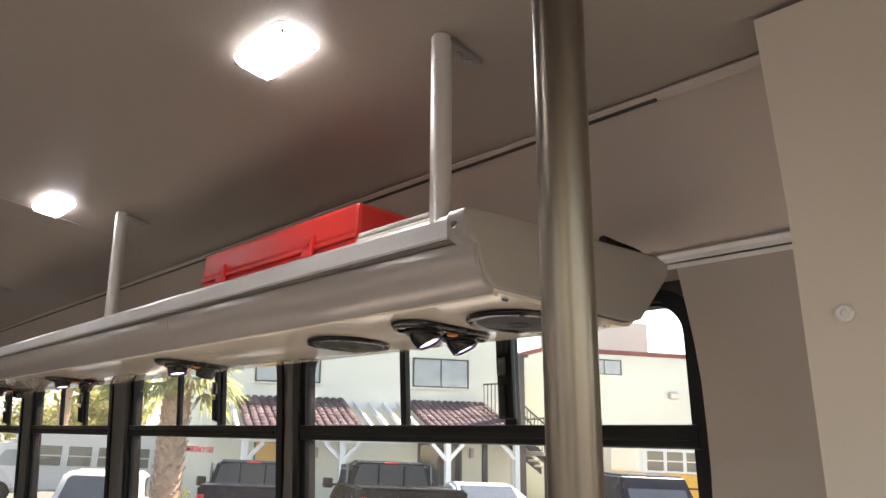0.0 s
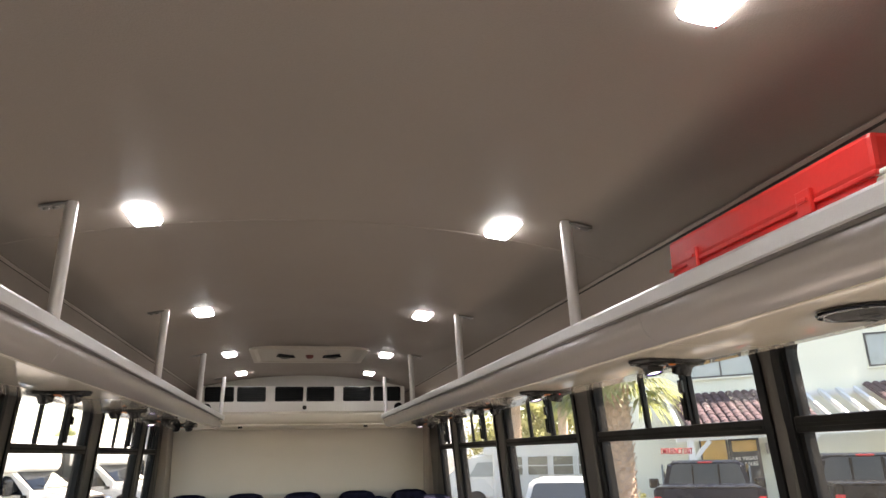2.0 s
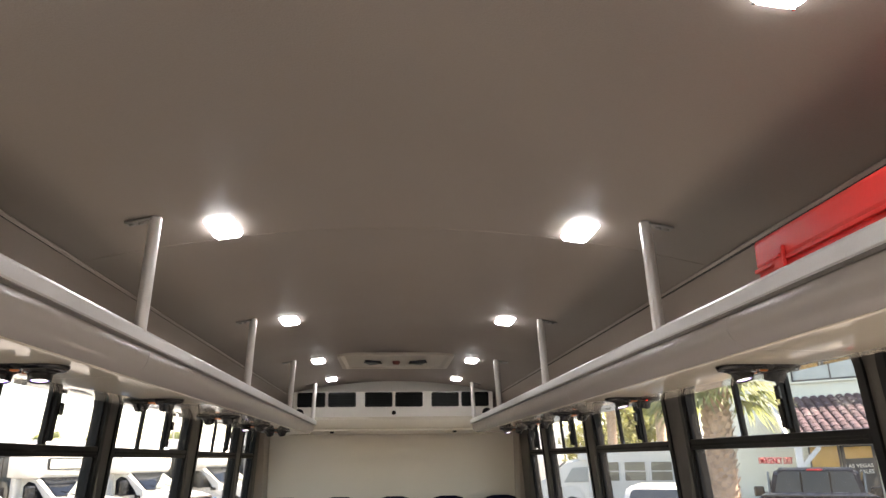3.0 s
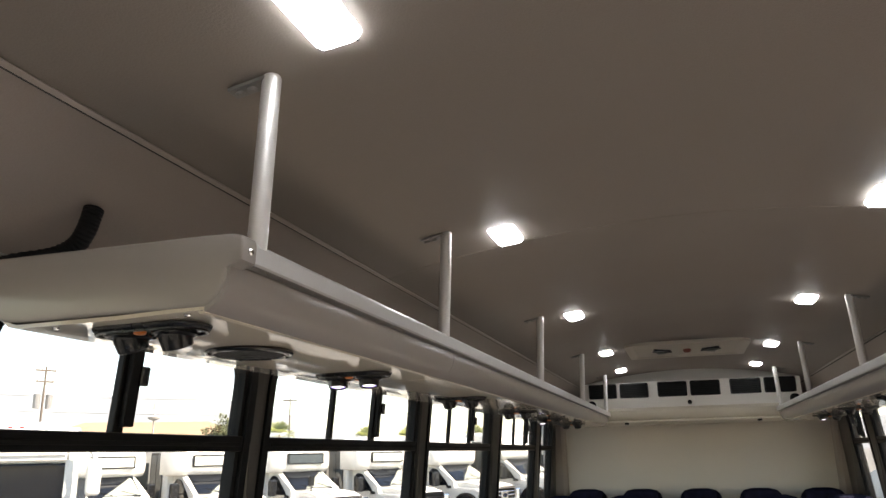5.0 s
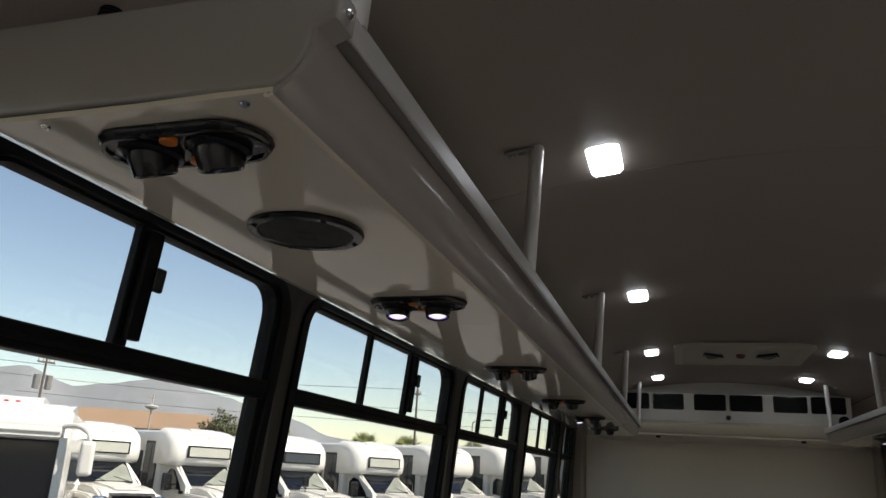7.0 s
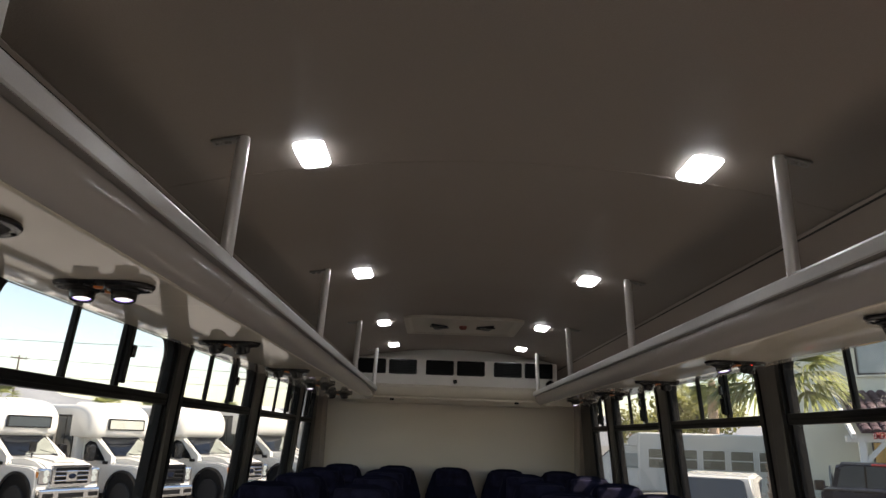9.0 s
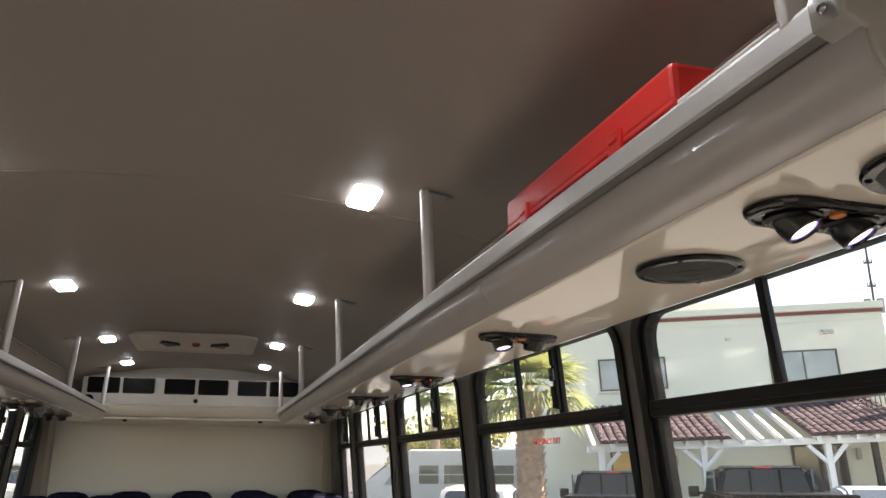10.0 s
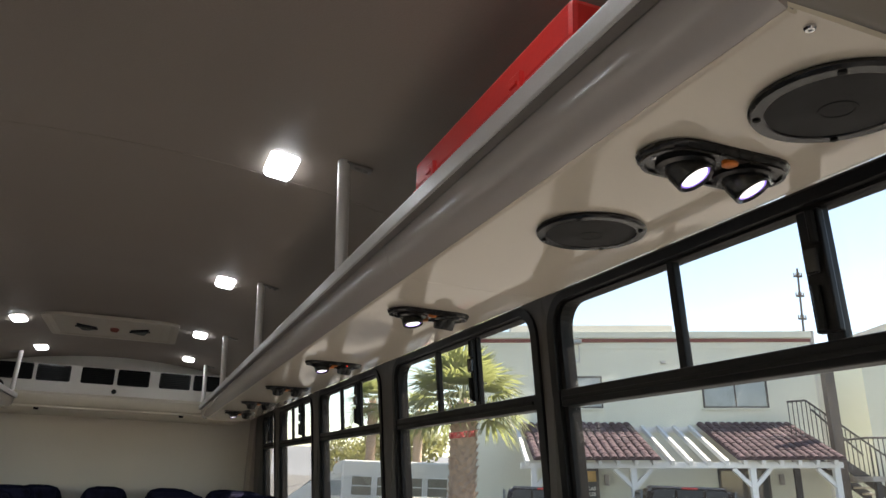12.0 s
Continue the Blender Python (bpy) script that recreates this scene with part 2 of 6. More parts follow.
def across(side):
    """Places a (distance from the middle, height) outline along the coach, on the side +1 or -1."""
    return lambda a, b, t: (side * a, t, b)


# ---- the coach's shell ----
Y_FRONT, Y_REAR = -1.3, 7.60
BAR_LO, BAR_HI, WIN_LO, WIN_HI = 1.417, 1.459, 0.80, 1.675
WALL_X = {1: 1.220, -1: 1.253}
COVE_X = {1: 1.192, -1: 1.215}


def ceil_z(x):
    return 2.012 - 0.14 * x * x


def build_shell():
    bm = nb()
    box(bm, (-1.40, Y_FRONT - 0.1, -0.10), (1.40, Y_REAR + 0.1, 0.0))
    tagged(part("floor", bm, M_FLOOR), "dark grey speckled vinyl coach floor", "floor", kind="structure")
    n = 24
    pts = [(-0.86 + 1.72 * k / n, ceil_z(-0.86 + 1.72 * k / n)) for k in range(n + 1)]
    bm = nb()
    for k, (ya, yb) in enumerate(((Y_FRONT, 2.232), (2.232, 4.66), (4.66, Y_REAR))):
        dz = -0.0009 if k == 1 else 0.0
        strip(bm, [(a, b + dz) for a, b in pts], across(1), ya, yb, 0.03)
    ceiling = tagged(part("ceiling", bm, M_CEIL, smooth=True), "taupe-grey vinyl crowned coach ceiling", "ceiling", kind="structure")
    for side, nm in ((1, "right"), (-1, "left")):
        wx, wall = COVE_X[side], WALL_X[side]
        curve = []
        for k in range(9):
            t = k / 8
            curve.append((0.864 + (wx - 0.07 - 0.864) * t, 1.906 - (1.906 - 1.739) * t + 0.030 * math.sin(math.pi * t)))
        bm = strip(nb(), curve, across(side), Y_FRONT, Y_REAR, 0.02 * 1)
        tagged(part("wall_cove_" + nm, bm, M_COVE, smooth=True), "taupe curved cove panel between ceiling and side wall", "wall panel", kind="structure")
        # aluminium strips that cover the joints
        trim = thing("trim_" + nm, "aluminium joint strips along the cove panel", "trim", kind="structure")
        bm = strip(nb(), [(0.853, 1.9078), (0.857, 1.9055), (0.8605, 1.9035)], across(side), Y_FRONT, Y_REAR, -0.004)
        part("upper_strip", bm, M_COVE, trim)
        split = 0.59 if side > 0 else Y_FRONT
        gx = 0.861 if side > 0 else 0.8575
        bm = strip(nb(), [(gx, 1.9045 + (0.861 - gx) * 0.6), (gx + 0.0065, 1.900 + (0.861 - gx) * 0.6)], across(side), split, Y_REAR, -0.003)
        part("groove", bm, M_GROOVE, trim)
        if side > 0:
            bm = strip(nb(), [(0.8605, 1.9043), (0.8640, 1.9022), (0.8672, 1.8998)], across(side), Y_FRONT, split - 0.001, -0.004)
            part("cover_strip", bm, M_COVE, trim)
        bm = strip(nb(), [(wx - 0.082, 1.7445), (wx - 0.074, 1.738), (wx - 0.0715, 1.729)], across(side), Y_FRONT, Y_REAR, -0.004)
        part("lower_strip", bm, M_RAIL, trim)
        bm = strip(nb(), [(wx - 0.0705, 1.7265), (wx - 0.067, 1.7195)], across(side), Y_FRONT, Y_REAR, -0.004)
        part("lower_strip", bm, M_RAIL, trim)
        if side > 0:
            bm = strip(nb(), [(1.124, 1.719), (1.150, 1.655), (1.172, 1.595), (1.190, 1.530), (1.201, 1.450), (1.208, 1.380), (1.210, 0.01)], across(side), -0.44, 0.722, 0.006)
            tagged(part("wall_front_bay", bm, M_WALL, smooth=True), "taupe curved wall panel ahead of the first window", "wall panel", kind="structure")
        bm = strip(nb(), [(wx - 0.07, 1.732), (wx - 0.035, 1.722), (wall, 1.712)], across(side), Y_FRONT, Y_REAR, 0.02)
        tagged(part("wall_header_" + nm, bm, M_WALL), "taupe header panel above the windows", "wall panel", kind="structure")
    bm = nb()
    box(bm, (-1.38, Y_REAR, 0.0), (1.38, Y_REAR + 0.06, 2.06))
    tagged(part("wall_rear", bm, M_REAR), "cream-beige padded vinyl rear wall", "wall", kind="structure")
    for sx, nm in ((1, "right"), (-1, "left")):
        bm = prism(nb(), [(1.150, Y_REAR), (1.165, 7.535), (1.185, 7.510), (1.34, 7.510), (1.34, Y_REAR)], lambda a, b, z, sx=sx: (sx * a, b, z), 0.0, 1.72)
        tagged(part("wall_post_" + nm, bm, M_WALL), "taupe rounded corner post beside the rear wall", "wall post", kind="structure")
    bm = nb()
    for lo, hi in (((-1.38, 0.0), (1.38, 0.35)), ((-1.38, 1.86), (1.38, 2.06)), ((-1.38, 0.35), (-1.12, 1.86)), ((1.12, 0.35), (1.38, 1.86))):
        box(bm, (lo[0], Y_FRONT - 0.06, lo[1]), (hi[0], Y_FRONT, hi[1]))
    tagged(part("wall_front", bm, M_WALL), "taupe front wall with the windshield opening", "wall", kind="structure")
    wind = thing("window_13", "wide clear windshield in a black rubber seal", "windshield", kind="structure")
    put = lambda a, b, y: (a, y, b)
    part("window_frame", ring(nb(), rounded(-1.13, 0.34, 1.13, 1.87, 0.08, 0.08), rounded(-1.09, 0.38, 1.09, 1.83, 0.07, 0.07), put, Y_FRONT - 0.065, Y_FRONT + 0.01), M_RUBBER, wind)
    pn = part("pane", bx((-1.11, Y_FRONT - 0.035, 0.36), (1.11, Y_FRONT - 0.03, 1.85)), M_PANE, wind)
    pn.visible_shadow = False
    # outer skin over the roof
    n = 16
    pts = [(-1.36 + 2.72 * k / n, 2.16 - 0.10 * (abs(-1 + 2 * k / n)) ** 3) for k in range(n + 1)]
    bm = strip(nb(), pts, across(1), Y_FRONT - 0.1, Y_REAR + 0.1, 0.02)
    for sx in (-1, 1):
        box(bm, (sx * 1.345 - 0.012, Y_FRONT - 0.1, 1.73), (sx * 1.345 + 0.012, Y_REAR + 0.1, 2.07))
    box(bm, (-1.36, Y_REAR + 0.08, -0.1), (1.36, Y_REAR + 0.10, 2.10))
    box(bm, (-1.36, Y_FRONT - 0.1, 1.82), (1.36, Y_FRONT - 0.08, 2.10))
    tagged(part("roof", bm, M_WHITE), "white coach roof skin", "roof", kind="structure")


WINDOWS = {
    1: [(-1.22, -0.44, (), 0.12), (0.762, 2.020, (1.564, 1.196)), (2.183, 3.374, (2.923, 2.575)), (3.650, 4.840, (4.380, 4.010)), (5.120, 6.240, (5.80, 5.44)), (6.530, 7.060, (6.74,))],
    -1: [(-1.18, -0.12, (), 0.60), (0.08, 0.98, (), 0.12), (1.250, 2.088, (1.605,)), (2.262, 3.557, (2.690, 3.075)), (3.775, 4.975, (4.125, 4.54)), (5.300, 6.500, (5.74, 6.15)), (6.780, 7.300, (7.04,))],
}
LEAN_IN = 0.10


def build_side(side):
    """A side wall with its rounded window openings, and the windows in them."""
    wx = WALL_X[side]
    gx = wx + 0.015
    nm = "right" if side > 0 else "left"
    put = lambda y, z, t: (side * t, y, z)
    wins = WINDOWS[side]
    made = []

    def fit(*a, **k):
        made.append(part(*a, **k))
        return made[-1]

    edges = [Y_FRONT] + [(a[1] + b[0]) / 2 for a, b in zip(wins, wins[1:])] + [Y_REAR]
    bm = nb()
    for k, (y0, y1, _, *low) in enumerate(wins):
        lo_z = low[0] if low else WIN_LO
        inner = rounded(y0 - 0.045, lo_z - 0.05, y1 + 0.045, WIN_HI + 0.02, 0.05, 0.085)
        c0, c1 = edges[k], edges[k + 1]
        corner = [(c1, 0.0), (c1, 1.716), (c0, 1.716), (c0, 0.0)]
        n = len(inner) // 4
        for t, flip in ((wx, 0), (wx + 0.06, 1)):
            cv = [bm.verts.new(put(*p, t)) for p in corner]
            iv = [bm.verts.new(put(*p, t)) for p in inner]
            for q in range(4):
                for j in range(n - 1):
                    bm.faces.new((cv[q], iv[q * n + j], iv[q * n + j + 1]))
                bm.faces.new((cv[q], iv[q * n + n - 1], iv[(q + 1) * n % len(inner)], cv[(q + 1) % 4]))
        a = [bm.verts.new(put(*p, wx)) for p in inner]
        b = [bm.verts.new(put(*p, wx + 0.06)) for p in inner]
        for j in range(len(inner)):
            bm.faces.new((a[j], a[(j + 1) % len(inner)], b[(j + 1) % len(inner)], b[j]))
    tagged(fit("wall_" + nm, bm, M_PILLAR), "near-black brown coach side wall with rounded window openings", "wall", kind="structure")
    for k, (y0, y1, mulls, *low) in enumerate(wins):
        lo_z = low[0] if low else WIN_LO
        w = thing("window_%d" % (k + 1 + (6 if side < 0 else 0)), "black-framed coach window with sliding vent panes above", "window", "coach windows", kind="structure")
        o = rounded(y0 - 0.052, lo_z - 0.055, y1 + 0.052, WIN_HI + 0.027, 0.05, 0.095)
        i = rounded(y0 - 0.018, lo_z - 0.02, y1 + 0.018, WIN_HI + 0.006, 0.04, 0.07)
        fit("window_frame", ring(nb(), o, i, put, wx - 0.008, wx + 0.052), M_BLACK, w)
        o2 = rounded(y0 - 0.020, lo_z - 0.022, y1 + 0.020, WIN_HI + 0.008, 0.04, 0.072)
        i2 = rounded(y0, lo_z, y1, WIN_HI, 0.03, 0.055)
        fit("inner_frame", ring(nb(), o2, i2, put, gx - 0.010, gx + 0.020), M_RUBBER, w)
        lo, hi = sorted((side * (gx - 0.020), side * (gx + 0.018)))
        bar = bx((lo, y0 - 0.016, BAR_LO), (hi, y1 + 0.016, BAR_HI), 0.004)
        b = fit("crossbar", bar, M_BLACK, w)
        fit("ridge", bx((min(side * (gx - 0.025), side * (gx - 0.018)), y0, BAR_LO + 0.014), (max(side * (gx - 0.025), side * (gx - 0.018)), y1, BAR_LO + 0.024), 0.002), M_RUBBER, b)
        for j, my in enumerate(mulls):
            wide = 0.017 if (j == len(mulls) - 1) else 0.011
            mlo, mhi = sorted((side * (gx - 0.010), side * (gx + 0.009)))
            mu = fit("mullion", bx((mlo, my - wide, BAR_HI - 0.002), (mhi, my + wide, WIN_HI + 0.004), 0.003), M_BLACK, w)
            if j == len(mulls) - 1:
                x0, x1 = sorted((side * (gx - 0.024), side * (gx - 0.0095)))
                a, b = (my - (0.022 if k == 1 else 0.011), my + (0.022 if k == 1 else 0.011)) if side > 0 else (my - 0.004, my + 0.032)
                pl = fit("latch_plate", bx((x0, a, BAR_HI + 0.012), (x1, b, WIN_HI - 0.006), 0.003), M_BLACK, mu)
                x2, x3 = sorted((side * (gx - 0.034), side * (gx - 0.022)))
                yc = my if side > 0 else my + 0.034
                fit("latch", bx((x2, yc - 0.012, 1.562), (x3, yc + 0.014, 1.606), 0.004), M_BPLAST, pl)
                if side > 0:
                    for z0, z1, dy in ((BAR_HI + 0.016, 1.545, 0.004), (1.612, WIN_HI - 0.012, -0.010)):
                        fit("latch_rod", tube(nb(), ((x2 + x3) / 2, my + dy, z0), ((x2 + x3) / 2, my + dy, z1), 0.0075, 10), M_RUBBER, pl, smooth=True)
        cuts = [y0] + sorted(mulls) + [y1]
        for a, b2 in zip(cuts, cuts[1:]):
            p = fit("pane", bx((min(side * gx, side * (gx + 0.004)), a, BAR_HI), (max(side * gx, side * (gx + 0.004)), b2, WIN_HI)), M_PANE, w)
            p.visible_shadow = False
        p = fit("pane", bx((min(side * gx, side * (gx + 0.005)), y0, lo_z), (max(side * gx, side * (gx + 0.005)), y1, BAR_LO)), M_PANE, w)
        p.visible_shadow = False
    # the side leans inwards towards the roof
    for o in made:
        for v in o.data.vertices:
            v.co.x -= side * LEAN_IN * (max(v.co.z, 0.75) - 1.434)


build_shell()
build_side(1)
build_side(-1)


# ---- luggage racks ----
POLES = {1: (0.770, 2.0, 3.362, 4.731, 6.096), -1: (1.098, 2.0, 3.362, 4.731, 6.096)}
RACK_Y = {1: (0.705, 6.30), -1: (1.038, 6.30)}
SEAMS = {1: (1.65, 3.05, 4.45, 5.80), -1: (2.10, 3.50, 4.90, 5.85)}
COVER = [(0.6175, 1.6530), (0.6176, 1.647), (0.6182, 1.638), (0.6202, 1.628), (0.6242, 1.618), (0.6300, 1.609), (0.6375, 1.6015), (0.6455, 1.5955), (0.6535, 1.5905), (0.6590, 1.5876), (0.6615, 1.5882), (0.6620, 1.592)]


def screw(parent, at, way, r=0.0052, material=None):
    m = Matrix.Translation(at) @ Vector(way).to_track_quat("Z", "Y").to_matrix().to_4x4()
    return part("screw", lathe(nb(), [(r, 0.0), (r, 0.0018), (r * 0.75, 0.0036), (r * 0.35, 0.0036), (r * 0.3, 0.0022)], m, 14), material or M_CHROME, parent, smooth=True)


def build_rack(side):
    y0, y1 = RACK_Y[side]
    wx = WALL_X[side]
    put = across(side)
    tipx, flat = (1.057, 0.940) if side > 0 else (1.165, 0.975)
    rack = thing("luggage_rack", "silver-grey overhead luggage rack with satin aluminium rail", "luggage rack", "overhead racks")
    rail = prism(nb(), [(0.6020, 1.6575), (0.600, 1.660), (0.600, 1.684), (0.6030, 1.6895), (0.608, 1.6915), (0.618, 1.6915), (0.621, 1.688), (0.621, 1.672), (0.629, 1.6575)], put, y0 + 0.035, y1)
    part("rail", rail, M_RAIL, rack, "satin aluminium edge rail")
    # channel under the rail: rack plastic with its shade put into the tone
    part("groove", prism(nb(), [(0.6182, 1.650), (0.6182, 1.6560), (0.6040, 1.6560), (0.6040, 1.6590), (0.629, 1.6590), (0.629, 1.650)], put, y0 + 0.03, y1), M_RACKSHADE, rack)
    cuts = [y0 + 0.003] + list(SEAMS[side]) + [y1]
    for a, b in zip(cuts, cuts[1:]):
        part("front_cover", strip(nb(), COVER, put, a + 0.0008, b - 0.0008, 0.006), M_RACK, rack, smooth=True)
        under = [(0.655, 1.5925), (0.80, 1.5885), (flat, 1.588), (flat + 0.017, 1.592), (flat + 0.040, 1.608), (tipx, 1.686)]
        part("lip", strip(nb(), [(0.6535, 1.5890), (0.6575, 1.5870), (0.6615, 1.5870), (0.6645, 1.5900)], put, a + 0.0006, b - 0.0006, 0.004), M_UNDER, rack, "warm-white edge moulding", smooth=True)
        part("underside_panel", strip(nb(), under, put, a + 0.0006, b - 0.0006, 0.006), M_UNDER, rack, "glossy underside panel, toned warm-white for bounced light", smooth=True)
    part("tray", prism(nb(), [(0.63, 1.652), (tipx - 0.006, 1.668), (tipx - 0.006, 1.676), (0.63, 1.660)], put, y0 + 0.01, y1), M_WHITE, rack)
    drop = 0.0 if side > 0 else 0.020
    cap = [(0.598, 1.657), (0.5965, 1.684), (0.600, 1.692), (0.614, 1.6960), (0.66, 1.7000 - drop * 0.1), (tipx - 0.02, 1.720 - drop), (tipx + 0.012, 1.712 - drop), (tipx + 0.012, 1.690 - drop), (flat + 0.047, 1.606), (flat + 0.023, 1.5990), (flat, 1.5965),
           (0.668, 1.5965), (0.656, 1.5965), (0.6475, 1.5995), (0.6400, 1.6055), (0.6335, 1.6125), (0.6280, 1.6205), (0.6245, 1.6295), (0.6225, 1.6390), (0.6220, 1.6480), (0.6130, 1.6520), (0.6060, 1.6545)]

    def inset(pts, d):
        out = []
        for k, p in enumerate(pts):
            a, b = pts[k - 1], pts[(k + 1) % len(pts)]
            t = Vector((b[0] - a[0], b[1] - a[1])).normalized()
            out.append((p[0] + t.y * d, p[1] - t.x * d))
        return out
    cbm = nb()
    rings = [[cbm.verts.new(put(*p, y)) for p in inset(cap, d)] for d, y in ((0.0050, y0), (0.0028, y0 + 0.0006), (0.0012, y0 + 0.0020), (0.0003, y0 + 0.0040), (0.0, y0 + 0.007), (0.0, y0 + 0.034))]
    for r0, r1 in zip(rings, rings[1:]):
        for k in range(len(cap)):
            cbm.faces.new((r0[k], r0[(k + 1) % len(cap)], r1[(k + 1) % len(cap)], r1[k]))
    cbm.faces.new(rings[0])
    cbm.faces.new(rings[-1])
    ec = part("end_cap", cbm, M_CAP, rack, "moulded end cap, toned grey for its shaded face", smooth=True)
    screw(ec, (side * 0.5965, y0 + 0.018, 1.671), (-side, 0, 0))
    screw(ec, (side * 0.690, y0 + 0.016, 1.5912), (0, 0, -1))
    screw(ec, (side * 0.915, y0 + 0.016, 1.5880), (0, 0, -1), 0.005)
    for k, py in enumerate(POLES[side]):
        top, bot = Vector((side * 0.600, py, ceil_z(0.6) + 0.002)), Vector((side * 0.613, py, 1.684))
        p = part("pole", tube(nb(), bot, top - Vector((0, 0, 0.006)), 0.0148, 24), M_POLE, rack, "satin silver hanger pole", smooth=True)
        part("top_cap", lathe(nb(), [(0.0148, -0.0070), (0.0144, -0.0035), (0.0128, -0.0005), (0.0095, 0.0018), (0.004, 0.0028)], Matrix.Translation(top - Vector((0, 0, 0.002))), 24), M_POLE, p, smooth=True)
        sl = math.atan(2 * 0.14 * 0.66)
        m = Matrix.Translation((side * 0.600, py, ceil_z(0.600) - 0.0055)) @ Matrix.Rotation(side * sl, 4, "Y")
        br = part("bracket", bx((0.0 if side > 0 else -0.070, -0.014, -0.0030), (0.070 if side > 0 else 0.0, 0.014, 0.0030), 0.0012, m), M_DARKSTEEL, p, "dark steel ceiling bracket")
        for q in (0.035, 0.056):
            mm = m @ Matrix.Translation((side * q, 0, -0.0035)) @ Matrix.Rotation(math.pi, 4, "X")
            part("bolt", lathe(nb(), [(0.0075, 0), (0.0075, 0.002), (0.0045, 0.0045)], mm, 12), M_DARKSTEEL, br, smooth=True)
    return rack


build_rack(1)
build_rack(-1)


# ---- reading lights and speakers on the undersides ----
def build_reading_light(at, aims):
    """Stadium-shaped black plate with two swivel spots, two amber buttons. aims: each spot's tilt along the coach and across it, in degrees."""
    t = thing("reading_light", "black twin-spot reading light with amber call buttons", "reading light", "reading lights", at=at)
    def stad(hx, r, n=9):
        return [(sx * hx + r * math.cos(radians(a0 + 180 * k / n)), r * math.sin(radians(a0 + 180 * k / n))) for sx, a0 in ((1, -90), (-1, 90)) for k in range(n + 1)]
    pu = lambda a, b, z: (a, b, z)
    bm = nb()
    rows = [[bm.verts.new((a, b, z)) for a, b in stad(0.052, r)] for r, z in ((0.0440, 0.002), (0.0440, -0.001), (0.0425, -0.0035), (0.0395, -0.0062))]
    for r0, r1 in zip(rows, rows[1:]):
        for k in range(len(r0)):
            bm.faces.new((r0[k], r0[(k + 1) % len(r0)], r1[(k + 1) % len(r0)], r1[k]))
    bm.faces.new(rows[0])
    bm.faces.new(rows[-1])
    part("base_plate", bm, M_BPLAST, t)
    bm = ring(nb(), stad(0.0535, 0.0385), stad(0.0535, 0.0340), pu, -0.0090, -0.005)
    part("bezel", bm, M_BPLAST, t)
    for sx, (along, cross) in zip((-1, 1), aims):
        m = Matrix.Translation((sx * 0.040, 0, -0.006))
        part("socket_ring", lathe(nb(), [(0.033, 0.0), (0.033, -0.005), (0.028, -0.008), (0.024, -0.004)], m, 24), M_BPLAST, t, smooth=True)
        tilt = m @ Matrix.Rotation(radians(along), 4, "X") @ Matrix.Rotation(radians(cross), 4, "Y")
        s = part("spot", lathe(nb(), [(0.0235, 0.004), (0.025, -0.006), (0.0225, -0.024), (0.020, -0.0255), (0.0165, -0.020)], tilt, 24), M_BPLAST, t, "black swivel spot housing", smooth=True)
        le = part("lens", lathe(nb(), [(0.0160, -0.0205), (0.0150, -0.0217), (0.008, -0.0222)], tilt, 20), M_SPOT, s, "lit white lens", smooth=True)
        # violet colour fringe round the lit lens, added as a faintly glowing ring
        part("lens_fringe", lathe(nb(), [(0.0160, -0.0200), (0.0162, -0.0214), (0.0176, -0.0222), (0.0182, -0.0205)], tilt, 24), M_SPOTFRINGE, le, "glowing ring for the violet fringe of the lens", smooth=True)
    for y in (-0.026, 0.026):
        part("button", lathe(nb(), [(0.009, -0.006), (0.009, -0.011), (0.006, -0.0125)], Matrix.Translation((0, y, 0)), 14), M_ORANGE, t, "amber call button", smooth=True)
    for sx in (-1, 1):
        part("screw", lathe(nb(), [(0.004, -0.006), (0.004, -0.0085), (0.002, -0.0095)], Matrix.Translation((sx * 0.083, 0.0, 0)), 10), M_CHROME, t, smooth=True)
    return t


def build_speaker(at):
    t = thing("speaker", "round black ceiling speaker with perforated metal grille", "speaker", "rack speakers", at=at)
    part("rim", lathe(nb(), [(0.079, 0.002), (0.080, -0.002), (0.0775, -0.0060), (0.066, -0.0062), (0.063, -0.003)], None, 40), M_BPLAST, t, smooth=True)
    part("grille", lathe(nb(), [(0.065, -0.002), (0.064, -0.0045), (0.050, -0.0062), (0.030, -0.0070), (0.012, -0.0073)], None, 40), M_GRILLE, t, "perforated dark grille", smooth=True)
    bm = lathe(nb(), [(0.0185, -0.0066), (0.0180, -0.0082), (0.0150, -0.0082), (0.0145, -0.0072)], None, 24)
    part("badge", bm, M_GRILLE, t, smooth=True)
    for a in (45, 135, 225, 315):
        m = Matrix.Translation((0.0715 * math.cos(radians(a)), 0.0715 * math.sin(radians(a)), -0.0055)) @ Matrix.Rotation(math.pi, 4, "X")
        part("screw", lathe(nb(), [(0.004, 0), (0.004, 0.002), (0.002, 0.003)], m, 10), M_BLACK, t, smooth=True)
    return t


build_reading_light((0.800, 0.965, 1.5865), ((-24, -16), (-22, -18)))
light_down = build_reading_light((0.800, 1.905, 1.5865), ((-12, -6), (14, 4)))
build_reading_light((-0.795, 1.850, 1.5865), ((-9, -4), (-9, -4)))
light_away = build_reading_light((-0.795, 1.115, 1.5865), ((24, -4), (21, -4)))
for x, y, src in ((0.800, 2.825, light_down), (0.800, 3.690, light_away), (0.800, 4.545, light_away), (0.800, 5.400, light_down),
                  (-0.795, 2.760, light_away), (-0.795, 3.720, light_away), (-0.795, 4.600, light_down), (-0.795, 5.500, light_away)):
    copy_thing(src, Matrix.Translation((x, y, 1.5865)))
